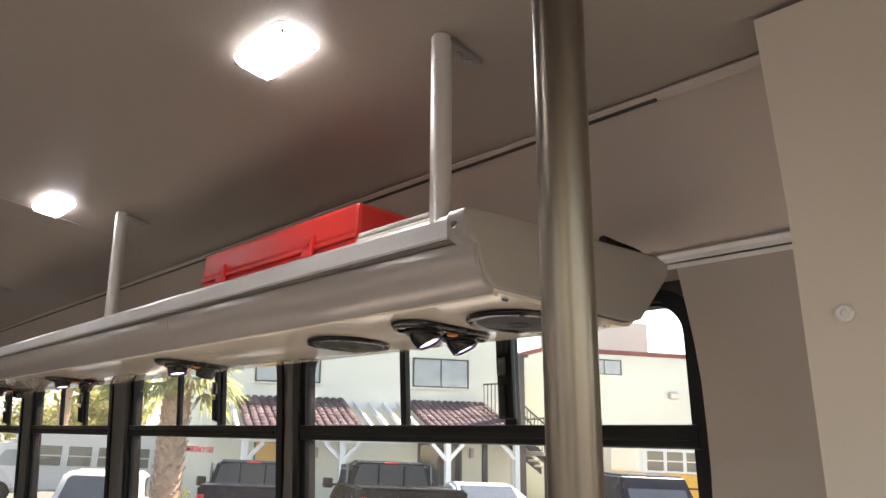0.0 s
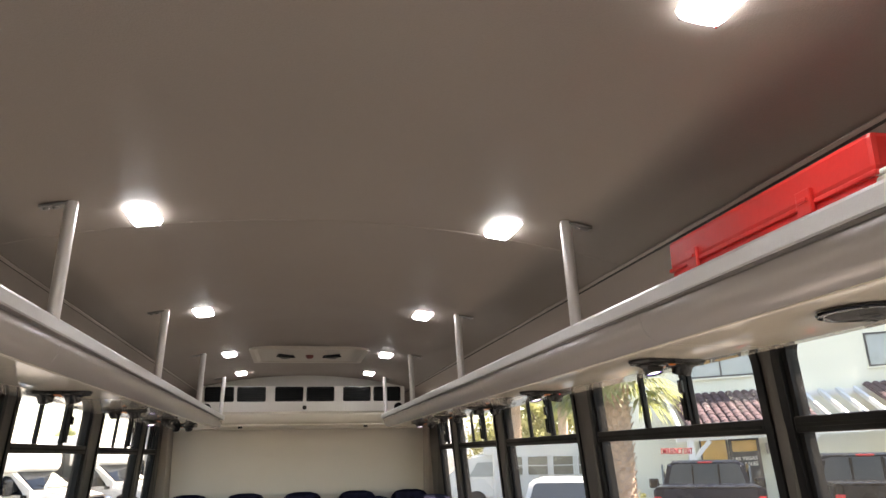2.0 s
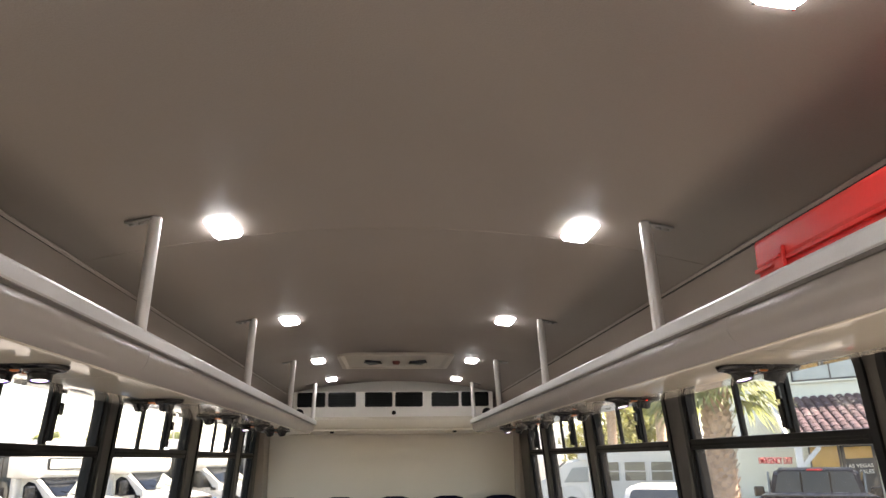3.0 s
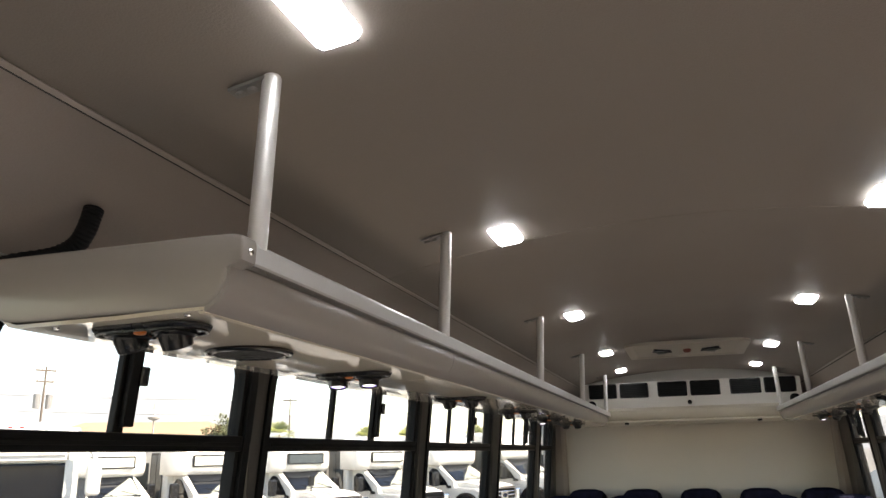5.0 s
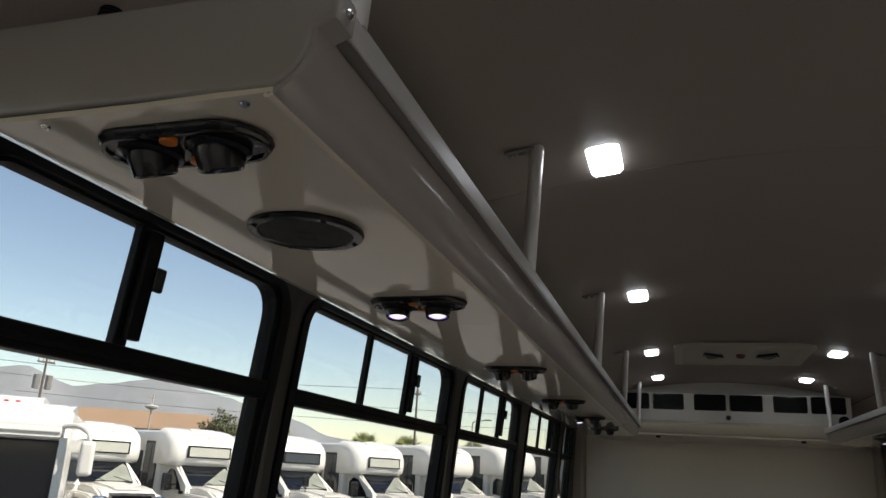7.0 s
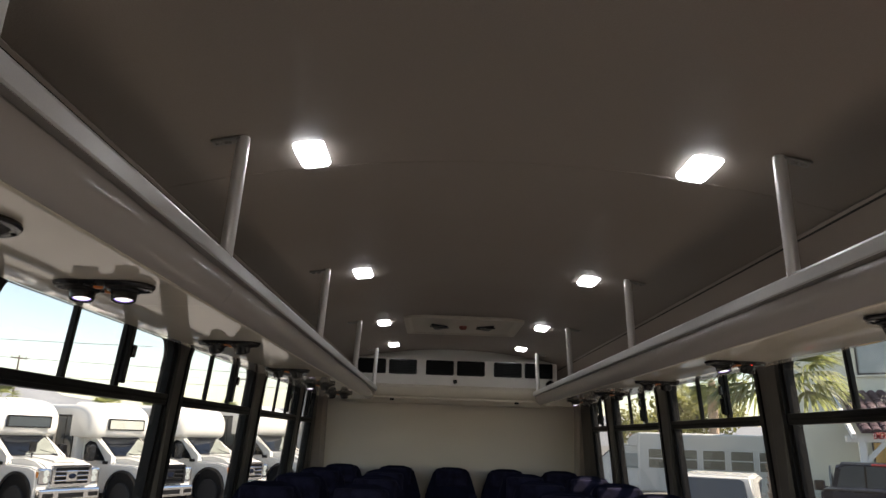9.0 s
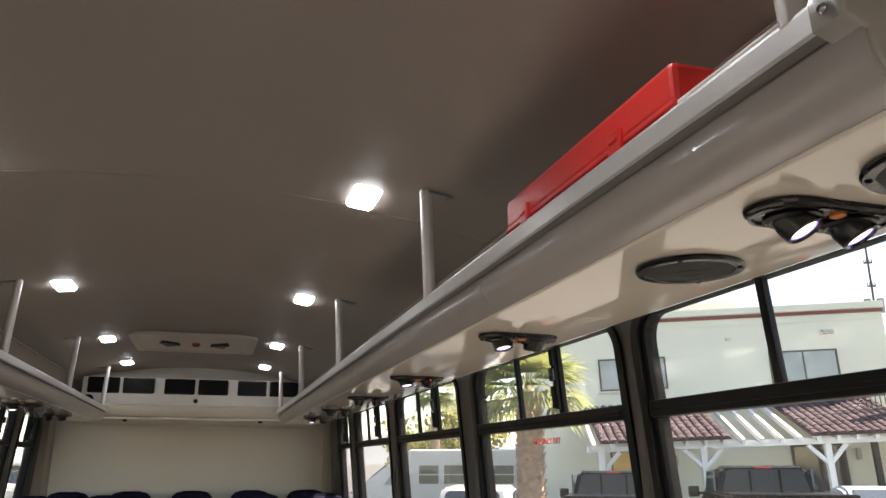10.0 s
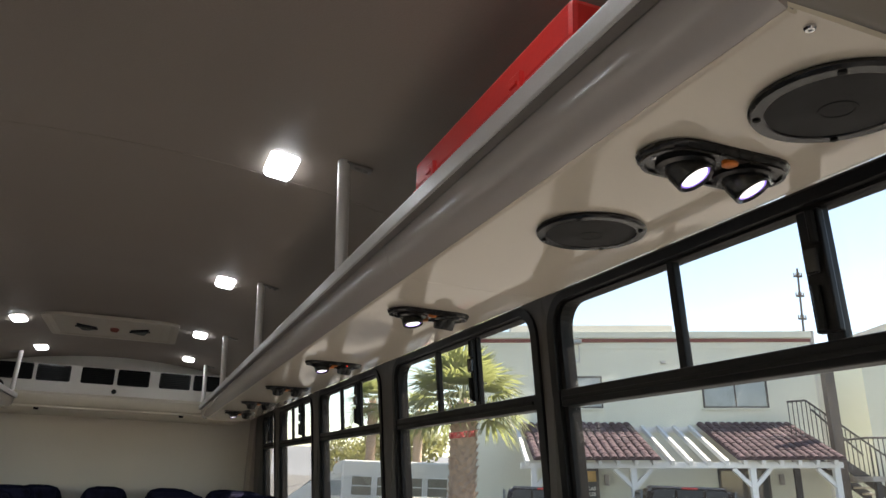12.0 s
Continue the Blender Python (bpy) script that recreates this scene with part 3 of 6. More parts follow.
sp = build_speaker((0.806, 0.800, 1.5870))
copy_thing(sp, Matrix.Translation((0.806, 1.235, 1.5870)))
copy_thing(sp, Matrix.Translation((-0.806, 1.405, 1.5870)))
tagged(part("indicator_lamp", lathe(nb(), [(0.0035, 0.0), (0.0035, -0.003), (0.002, -0.004)], Matrix.Translation((0.84, 2.795, 1.5795)), 12), M_TELL, smooth=True), "tiny lit red indicator lamp on the reading light", "indicator lamp")


# ---- ceiling lamps ----
def build_ceiling_lamp(at):
    t = thing("ceiling_lamp", "lit white rectangular ceiling lamp with rounded lens", "ceiling lamp", "ceiling lamps", at=at)
    pu = lambda a, b, z: (a, b, z)
    hx, hy = 0.0365, 0.0785
    part("housing", prism(nb(), rounded(-hx - 0.002, -hy - 0.002, hx + 0.002, hy + 0.002, 0.020, 0.020), pu, 0.0005, 0.012), M_WHITE, t, "white plastic base")
    bm = nb()
    rings = [[bm.verts.new((a, b, z)) for a, b in rounded(-hx + d, -hy + d, hx - d, hy - d, max(0.021 - d, 0.004), max(0.021 - d, 0.004))] for d, z in ((0.0, 0.0020), (0.0, -0.0030), (0.0015, -0.0055), (0.0050, -0.0082), (0.0110, -0.0102), (0.0190, -0.0109))]
    for r0, r1 in zip(rings, rings[1:]):
        for k in range(len(r0)):
            bm.faces.new((r0[k], r0[(k + 1) % len(r0)], r1[(k + 1) % len(r0)], r1[k]))
    bm.faces.new(rings[-1])
    bm.faces.new(rings[0])
    part("lens", bm, M_LAMP, t, "glowing diffuser", smooth=True)
    for sx, sy in ((-1, 1), (1, -1), (-1, -1), (1, 1)):
        part("screw", lathe(nb(), [(0.0030, -0.007), (0.0030, -0.0113), (0.0018, -0.0121)], Matrix.Translation((sx * (hx - 0.009), sy * (hy - 0.009), 0.0)), 10), M_CHROME, t, smooth=True)
    return t


LAMPS = [(1, 1.010), (1, 2.14), (1, 3.49), (1, 4.885), (1, 5.975), (-1, 0.992), (-1, 2.135), (-1, 3.49), (-1, 4.885), (-1, 5.975)]
lamp0 = None
for side, y in LAMPS:
    m = pose(side * 0.470, y, ceil_z(0.470) - 0.002, 0, side * 7.6, 0)
    if lamp0 is None:
        lamp0 = build_ceiling_lamp(m)
    else:
        copy_thing(lamp0, m)


# ---- rear air unit, roof hatch ----
def build_air_unit():
    t = thing("air_conditioner", "cream rear air-conditioning unit with black louvred vents", "air conditioner")
    yf = 6.40
    # vertical vent band with an arched top that leans back to the ceiling
    n = 20
    xs = [-0.80 + 1.6 * k / n for k in range(n + 1)]
    rows = [lambda x: (yf + 0.006, 1.716), lambda x: (yf, 1.726), lambda x: (yf + 0.001, min(1.921, ceil_z(x) - 0.010)), lambda x: (yf + 0.012, min(1.930, ceil_z(x) - 0.006)), lambda x: (yf + 0.050, min(1.965, ceil_z(x) - 0.002)), lambda x: (yf + 0.075, ceil_z(x) + 0.004)]
    bm = nb()
    grid = [[bm.verts.new((x, *f(x))) for x in xs] for f in rows]
    back = [[bm.verts.new((x, Y_REAR, 1.716)) for x in xs], [bm.verts.new((x, Y_REAR, ceil_z(x) + 0.004)) for x in xs]]
    grid = [back[0]] + grid + [back[1]]
    for a, b in zip(grid, grid[1:]):
        for k in range(n):
            bm.faces.new((a[k], a[k + 1], b[k + 1], b[k]))
    for k in (0, n):
        bm.faces.new([g[k] for g in grid])
    part("upper_housing", bm, M_WHITE, t, "white arched vent housing", smooth=True)
    bm = prism(nb(), [(yf - 0.022, 1.702), (yf - 0.012, 1.714), (yf + 0.02, 1.735), (Y_REAR, 1.735), (Y_REAR, 1.624), (yf + 0.05, 1.620), (yf + 0.022, 1.626), (yf + 0.004, 1.640), (yf - 0.012, 1.668), (yf - 0.022, 1.694)], lambda a, b, x: (x, a, b), -0.98, 0.98)
    part("lower_housing", bm, M_CREAM, t, "cream lower housing with rounded lip", smooth=True)
    part("lip", bx((-0.98, yf - 0.004, 1.6125), (0.98, yf + 0.020, 1.6265), 0.004), M_CREAM, t, "pale bottom lip")
    # dark strip drawn for the shadow under the sagging lip
    part("sag_shadow", bx((-0.14, yf + 0.03, 1.617), (0.26, yf + 0.10, 1.6215), 0.001), M_GROOVE, t)
    for cx in (-0.656, -0.413, -0.122, 0.122, 0.413, 0.656):
        hw, z0, z1 = 0.110, 1.800, 1.915
        pu = lambda a, b, y: (a, y, b)
        v = part("vent", ring(nb(), rounded(cx - hw, z0, cx + hw, z1, 0.012, 0.012), rounded(cx - hw + 0.008, z0 + 0.008, cx + hw - 0.008, z1 - 0.008, 0.008, 0.008), pu, yf - 0.008, yf + 0.006), M_BPLAST, t, "black louvred air vent")
        part("backing", bx((cx - hw + 0.006, yf - 0.001, z0 + 0.006), (cx + hw - 0.006, yf + 0.003, z1 - 0.006)), M_BLACK, v)
        for q in range(7):
            zz = z0 + 0.016 + q * 0.0138
            part("slat", bx((cx - hw + 0.007, -0.004, -0.001), (cx + hw - 0.007, 0.004, 0.001), 0, Matrix.Translation((0, yf - 0.003, zz)) @ Matrix.Rotation(radians(-30), 4, "X")), M_RUBBER, v)
    part("knob", lathe(nb(), [(0.017, 0), (0.017, 0.010), (0.012, 0.014)], Matrix.Translation((0, yf + 0.002, 1.7525)) @ Matrix.Rotation(radians(90), 4, "X"), 20), M_BPLAST, t, "round dark control knob", smooth=True)
    for sx in (-1, 1):
        part("side_outlet", lathe(nb(), [(0.0, 0.004), (0.026, 0.004), (0.031, 0.010), (0.036, 0.008), (0.037, 0.0)], Matrix.Translation((sx * 0.75, yf + 0.002, 1.752)) @ Matrix.Rotation(radians(90), 4, "X"), 20), M_BLACK, t, "round black air outlet", smooth=True)
        part("bracket", bx((sx * 0.49 - 0.016, yf + 0.03, 1.598), (sx * 0.49 + 0.016, yf + 0.06, 1.621), 0.003), M_BLACK, t)
    return t


def build_hatch():
    t = thing("roof_hatch", "closed beige emergency roof hatch with dark handles", "roof hatch")
    y0, y1, hx = 4.70, 5.39, 0.350
    pu = lambda a, b, z: (a, b, ceil_z(a) + z)
    ro = lambda d, r: rounded(-hx + d, y0 + d, hx - d, y1 - d, r, r)
    # a frame that hangs below the ceiling, with a sloped inner rim up to the lid
    fr = part("frame", ring(nb(), ro(0.0, 0.05), ro(0.026, 0.035), pu, -0.013, 0.005), M_HATCH, t, "beige moulded frame")
    bm = nb()
    rows = [[bm.verts.new(pu(a, b, z)) for a, b in ro(d, r)] for d, r, z in ((0.025, 0.036, -0.012), (0.045, 0.030, -0.006), (0.050, 0.030, -0.003))]
    for r0, r1 in zip(rows, rows[1:]):
        for k in range(len(r0)):
            bm.faces.new((r0[k], r0[(k + 1) % len(r0)], r1[(k + 1) % len(r0)], r1[k]))
    part("inner_rim", bm, M_HATCH, fr)
    part("lid", prism(nb(), ro(0.030, 0.035), pu, -0.005, 0.003), M_HATCH, t)
    part("raised_panel", prism(nb(), rounded(-0.27, y0 + 0.07, 0.27, y1 - 0.10, 0.03, 0.03), pu, -0.010, -0.004), M_HATCH, t)
    for x0, x1 in ((-0.15, -0.035), (-0.005, 0.18)):
        part("slot", prism(nb(), rounded(x0, 4.790, x1, 4.860, 0.008, 0.008, 2), pu, -0.0145, -0.009), M_GROOVE, t, "dark slot in the lid")
    for sx in (-1, 1):
        g = part("grip", prism(nb(), [(sx * 0.090, 5.03), (sx * 0.190, 4.95), (sx * 0.165, 5.10), (sx * 0.130, 5.09)], pu, -0.032, -0.010), M_BLACK, t, "dark release handle")
        part("grip_edge", prism(nb(), [(sx * 0.084, 5.035), (sx * 0.194, 4.945), (sx * 0.198, 4.955), (sx * 0.092, 5.045)], pu, -0.035, -0.026), M_BPLAST, g)
    part("turn_knob", lathe(nb(), [(0.024, 0), (0.024, -0.020), (0.016, -0.030), (0.004, -0.030)], Matrix.Translation((0.005, 5.03, ceil_z(0) - 0.010)), 16), M_DULLRED, t, "dull red release knob", smooth=True)
    part("latch_plate", prism(nb(), rounded(-0.10, 5.17, -0.03, 5.215, 0.006, 0.006, 2), pu, -0.0145, -0.009), M_GROOVE, t)
    for x, y in ((-0.305, 4.745), (0.305, 4.745), (-0.305, 5.345), (0.305, 5.345)):
        part("screw", lathe(nb(), [(0.006, 0), (0.006, -0.003), (0.003, -0.004)], Matrix.Translation((x, y, ceil_z(x) - 0.004)), 10), M_CHROME, t, smooth=True)
    return t


build_air_unit()
build_hatch()


# ---- stanchion, partition, box and kit on the rack, hoses ----
st = thing("stanchion_pole", "brushed stainless steel floor-to-ceiling stanchion pole", "grab pole", at=(0.510, 0.4085, 0.0))
top_z = ceil_z(0.318)
part("tube", tube(nb(), (0, 0, 0.012), (-0.192, -0.0645, top_z - 0.01), 0.0182, 36), M_STEEL, st, smooth=True)
for q in (Vector((0, 0, 0)), Vector((-0.192, -0.0645, top_z - 0.001))):
    f = 1 if q.z < 1 else -1
    part("flange", lathe(nb(), [(0.042, 0), (0.042, f * 0.004), (0.028, f * 0.014), (0.021, f * 0.016)], Matrix.Translation(q), 28), M_STEEL, st, smooth=True)

fp = thing("partition_panel", "smooth taupe floor-to-ceiling partition panel with a dull metal screw", "partition")
face = [(0.310, 0.004), (0.310, 0.30), (0.372, 1.36), (0.3755, 1.434), (0.387, 1.665), (0.409, 1.917), (0.13, 1.917), (0.13, 0.004)]
part("panel", prism(nb(), face, lambda a, b, x: (x, a, b), 0.790, 0.850), M_CLOSET, fp)
part("base_rail", bx((0.775, 0.128, 0.002), (0.865, 0.320, 0.060), 0.004), M_DARKSTEEL, fp)
screw(fp, (0.7895, 0.3381, 1.5451), (-1, 0, 0), 0.010, M_RAIL)

rb = thing("emergency_kit_case", "red plastic emergency kit case lying on the luggage rack", "plastic case", at=(0.627, 1.285, 1.660))
bm = bx((0.0, -0.305, 0.0), (0.125, 0.230, 0.052), 0.006)
part("case_bottom", bm, M_RED, rb)
bm = bx((-0.003, -0.308, 0.0545), (0.128, 0.233, 0.109), 0.008)
part("lid", bm, M_RED, rb)
part("hinge_lip", bx((-0.005, -0.309, 0.049), (0.127, 0.234, 0.0565), 0.002), M_RED, rb)
for y in (-0.175, 0.140):
    la = part("latch", bx((-0.010, y - 0.016, 0.036), (-0.002, y + 0.016, 0.074), 0.002), M_RED, rb)
    part("catch", bx((-0.013, y - 0.010, 0.055), (-0.009, y + 0.010, 0.061), 0.001), M_RED, la)

fa = thing("first_aid_box", "flat white metal box lying on the luggage rack", "storage box", at=(0.628, 0.895, 1.662))
part("body", bx((0, -0.095, 0), (0.11, 0.100, 0.046), 0.004), M_WHITE, fa)
part("lid", bx((-0.001, -0.096, 0.0462), (0.111, 0.101, 0.054), 0.003), M_WHITE, fa)

ho = tagged(part("cable_conduit", hose(nb(), [(-1.12, 1.10, 1.704), (-1.095, 1.14, 1.724), (-1.065, 1.18, 1.741), (-1.040, 1.20, 1.762), (-1.024, 1.204, 1.788), (-1.017, 1.206, 1.812), (-1.016, 1.210, 1.832)], 0.0165, 12), M_RUBBER, smooth=True), "black corrugated cable conduit behind the rack end", "cable conduit")
ho = tagged(part("cable_conduit", hose(nb(), [(0.90, 0.715, 1.718), (0.95, 0.725, 1.722), (1.02, 0.73, 1.722), (1.06, 0.75, 1.715)], 0.007, 10), M_RUBBER, smooth=True), "thin black cable lying behind the rack end", "cable conduit")


# ---- seats ----
def build_seat(at):
    t = thing("coach_seat", "dark navy patterned fabric coach seat with rounded headrest", "seat", "coach seats", at=at)
    bm = bx((-0.20, -0.45, 0.36), (0.20, 0.02, 0.46), 0.03, None, 3)
    part("cushion", bm, M_FABRIC, t)
    tilt = Matrix.Translation((0, 0.0, 0.44)) @ Matrix.Rotation(radians(-10), 4, "X")
    out = [(-0.205, 0.0), (-0.21, 0.30), (-0.195, 0.46), (-0.165, 0.56), (-0.145, 0.625), (-0.12, 0.655), (-0.06, 0.672), (0.06, 0.672), (0.12, 0.655), (0.145, 0.625), (0.165, 0.56), (0.195, 0.46), (0.21, 0.30), (0.205, 0.0)]
    bm = prism(nb(), out, lambda a, b, y: (a, y, b), -0.04, 0.05)
    es = [e for e in bm.edges if abs(e.verts[0].co.y - e.verts[1].co.y) < 1e-5]
    bmesh.ops.bevel(bm, geom=es, offset=0.02, segments=3, affect="EDGES")
    bmesh.ops.transform(bm, matrix=tilt, verts=bm.verts[:])
    part("backrest", bm, M_FABRIC, t, smooth=True)
    bm = bx((-0.125, -0.075, 0.50), (0.125, -0.035, 0.645), 0.018, tilt, 3)
    part("headrest_pad", bm, M_FABRICPAT, t, "mottled violet-navy headrest pad")
    for sx in (-1, 1):
        part("bolster", bx((sx * 0.175 - 0.03, -0.085, 0.05), (sx * 0.175 + 0.03, -0.03, 0.44), 0.02, tilt, 3), M_FABRIC, t)
        part("leg", bx((sx * 0.15 - 0.02, -0.36, 0.0), (sx * 0.15 + 0.02, -0.06, 0.37), 0.006), M_DARKSTEEL, t)
    return t


bench0 = None
for x in (-0.955, -0.475, 0.017, 0.503, 0.984):
    if bench0 is None:
        bench0 = build_seat((x, 7.30, 0.0))
        for o in bench0.children:
            for v in o.data.vertices:
                v.co.x *= 1.10
                v.co.z *= 0.970
    else:
        copy_thing(bench0, Matrix.Translation((x, 7.30, 0.0)))
seat0 = None
for y, xs in ((5.62, (-0.90, -0.47, 0.47, 0.90)), (4.78, (-0.90, -0.47, 0.47, 0.90)), (3.95, (-0.90, -0.47, 0.47, 0.90))):
    for x in xs:
        if seat0 is None:
            seat0 = build_seat((x, y, 0.0))
        else:
            copy_thing(seat0, Matrix.Translation((x, y, 0.0)))


# ---- outdoors: materials ----
M_ASPHALT = mat("asphalt", (0.115, 0.110, 0.102), 0.9, var=0.3, scale=0.6, fine=40, bump=0.3)
M_STUCCO = mat("cream_stucco", (0.67, 0.675, 0.565), 0.9, var=0.06, scale=0.8, fine=60, bump=0.2)
M_STUCCO2 = mat("grey_stucco", (0.50, 0.49, 0.46), 0.9, var=0.06, scale=0.8, fine=60, bump=0.2)
M_STUCCO3 = mat("pale_green_stucco", (0.54, 0.56, 0.49), 0.9, var=0.06, scale=0.8, fine=60, bump=0.2)
M_STRIPE = mat("red_stripe", (0.19, 0.06, 0.05), 0.8, var=0.1, bump=0.1)
M_TILE = mat("clay_tile", (0.078, 0.050, 0.058), 0.95, spec=0.2, var=0.2, scale=3, fine=60, bump=0.2, spread=0.25)
M_PAINTWOOD = mat("white_painted_wood", (0.66, 0.66, 0.64), 0.6, var=0.05, scale=4, bump=0.1)
M_WINFRAME = mat("bronze_frame", (0.06, 0.055, 0.05), 0.5, var=0.1, bump=0.0)
M_CARGLASS = mat("car_glass", (0.006, 0.007, 0.009), 0.07, var=0.1, scale=2, bump=0.0, spec=0.36)
M_DARKGLASS = mat("dark_glass", (0.05, 0.06, 0.065), 0.06, var=0.1, scale=2, bump=0.0, spec=0.8)
M_BLIND = mat("blind_glass", (0.29, 0.32, 0.315), 0.08, var=0.2, scale=3, bump=0.0, spec=0.8)
M_IRON = mat("black_iron", (0.02, 0.02, 0.022), 0.5, var=0.1, bump=0.0)
M_CONC = mat("concrete", (0.36, 0.34, 0.31), 0.9, var=0.15, scale=3, bump=0.2)
M_VANWHITE = mat("white_paint", (0.635, 0.625, 0.59), 0.22, var=0.04, scale=1.5, bump=0.0, coat=0.4)
M_CARBLACK = mat("black_paint", (0.006, 0.006, 0.0065), 0.25, var=0.1, scale=2, bump=0.0, spec=0.16)
M_CARBLUE = mat("dark_blue_paint", (0.006, 0.009, 0.018), 0.25, var=0.1, scale=2, bump=0.0, spec=0.16)
M_CARPALE = mat("pale_paint", (0.36, 0.42, 0.48), 0.3, var=0.05, scale=2, bump=0.0, coat=0.3)
M_SIGNPALE = mat("sign_blank", (0.40, 0.41, 0.365), 0.35, var=0.08, scale=3, bump=0.0)
# tone of the reflection laid on the bus windshields
M_GLARE = mat("painted_glare", (0.20, 0.215, 0.185), 0.4, var=0.3, scale=3, bump=0.1)
M_YELLOW = mat("school_yellow", (0.75, 0.36, 0.02), 0.35, var=0.05, scale=2, bump=0.0, coat=0.3)
M_TYRE = mat("tyre", (0.016, 0.016, 0.016), 0.85, var=0.2, scale=20, bump=0.2)
M_TAIL = mat("tail_red", (0.5, 0.02, 0.02), 0.25, var=0.1, bump=0.0)
M_AMBER = mat("amber_marker", (0.7, 0.22, 0.02), 0.3, var=0.1, bump=0.0)
M_TRUNK = mat("palm_bark", (0.43, 0.315, 0.235), 0.95, var=0.35, scale=9, fine=60, bump=0.5, spread=0.3)
M_BARK = mat("bark", (0.10, 0.075, 0.055), 0.95, var=0.3, scale=8, bump=0.5)
M_FROND = mat("palm_frond", (0.165, 0.182, 0.105), 0.6, var=0.35, scale=3, fine=40, bump=0.1, spread=0.3)
M_LEAF = mat("leaf", (0.23, 0.225, 0.09), 0.7, var=0.4, scale=2, fine=30, bump=0.1)
for leafy, tint in ((M_FROND, (0.40, 0.44, 0.16)), (M_LEAF, (0.34, 0.34, 0.12))):
    n, ln = leafy.node_tree.nodes, leafy.node_tree.links
    tl, mx = n.new("ShaderNodeBsdfTranslucent"), n.new("ShaderNodeMixShader")
    tl.inputs["Color"].default_value = (*tint, 1)
    mx.inputs[0].default_value = 0.4
    ln.new(n["Principled BSDF"].outputs[0], mx.inputs[1])
    ln.new(tl.outputs[0], mx.inputs[2])
    ln.new(mx.outputs[0], n["Material Output"].inputs["Surface"])
M_LEAFDARK = mat("dark_leaf", (0.10, 0.11, 0.05), 0.7, var=0.4, scale=2, fine=30, bump=0.1)
M_HILL = mat("hazy_rock", (0.170, 0.182, 0.196), 1.0, var=0.12, scale=0.006, fine=0.05, bump=0.0)
M_BROWNROOF = mat("brown_roof", (0.25, 0.165, 0.105), 0.9, var=0.15, scale=1.0, fine=20, bump=0.2)
M_POLEWOOD = mat("pole_wood", (0.11, 0.09, 0.075), 0.9, var=0.2, scale=6, bump=0.2)
M_TANGLASS = mat("blind_behind_glass", (0.17, 0.16, 0.125), 0.2, var=0.25, scale=2.5, bump=0.0)
M_AMBERREFLECTION = mat("amber_reflection_glass", (0.55, 0.33, 0.10), 0.12, var=0.25, scale=2, bump=0.0)
M_LETTER = mat("white_lettering", (0.75, 0.75, 0.72), 0.6, var=0.03, bump=0.0)



def ground_z(x, y):
    t = max(0.0, min(1.0, (-1.5 - x) / 7.5))
    u = max(0.0, min(1.0, (x - 8.5) / 5.0))
    return -0.82 - 0.38 * t * t * (3 - 2 * t) + 0.25 * u * u * (3 - 2 * u)


xs = [-1500, -400, -120, -60, -30, -20] + [-14 + 0.5 * k for k in range(28)] + [0, 6, 8.5, 9.25, 10, 10.75, 11.5, 12.25, 13, 13.75, 16, 20, 40, 90, 300, 1500]
ys = [-1500, -300, -80, -20, 0, 20, 40, 80, 160, 400, 1500]
bm = nb()
g = [[bm.verts.new((x, y, ground_z(x, y))) for y in ys] for x in xs]
for a, b in zip(g, g[1:]):
    for k in range(len(ys) - 1):
        bm.faces.new((a[k], a[k + 1], b[k + 1], b[k]))
tagged(part("ground", bm, M_ASPHALT, smooth=True), "grey asphalt parking lot", "ground", kind="structure")


def mesh_text(body, size, material, m, name, parent, label=""):
    cu = bpy.data.curves.new(name, "FONT")
    cu.body, cu.size, cu.extrude, cu.offset = body, size, 0.0008, size * 0.012
    cu.align_x, cu.align_y = "CENTER", "CENTER"
    tmp = new(name, cu)
    me = bpy.data.meshes.new_from_object(tmp.evaluated_get(bpy.context.evaluated_depsgraph_get()))
    bpy.data.objects.remove(tmp)
    bpy.data.curves.remove(cu)
    me.materials.append(material)
    ob = new(name, me)
    ob.matrix_basis = m
    ob.parent = parent
    if label:
        ob["label"] = label
    return ob


# window sticker, read from inside
pane_m = Matrix(((0, 0, -1, WALL_X[1] + 0.0195), (-1, 0, 0, 2.743), (0, 1, 0, 1.374), (0, 0, 0, 1)))
tagged(mesh_text("EMERGENCY EXIT", 0.0285, M_DECAL, pane_m, "window_sticker", None), "red lettered emergency exit sticker on the window glass", "sticker")

# ---- office building ----
FAZ, FD, LEAN = radians(21.5), 22.5, radians(2.1)
NORM, RGT = Vector((math.sin(FAZ), math.cos(FAZ), 0)), Vector((math.cos(FAZ), -math.sin(FAZ), 0))


def facing(o):
    """Local x to the right along the facade, y away from the coach, z up."""
    m = Matrix(((RGT.x, NORM.x, 0, o.x), (RGT.y, NORM.y, 0, o.y), (0, 0, 1, o.z), (0, 0, 0, 1)))
    return m @ Matrix.Rotation(-LEAN, 4, "Y")


FAC = facing(Vector((0.15, 0.25, -0.82)) + NORM * FD)


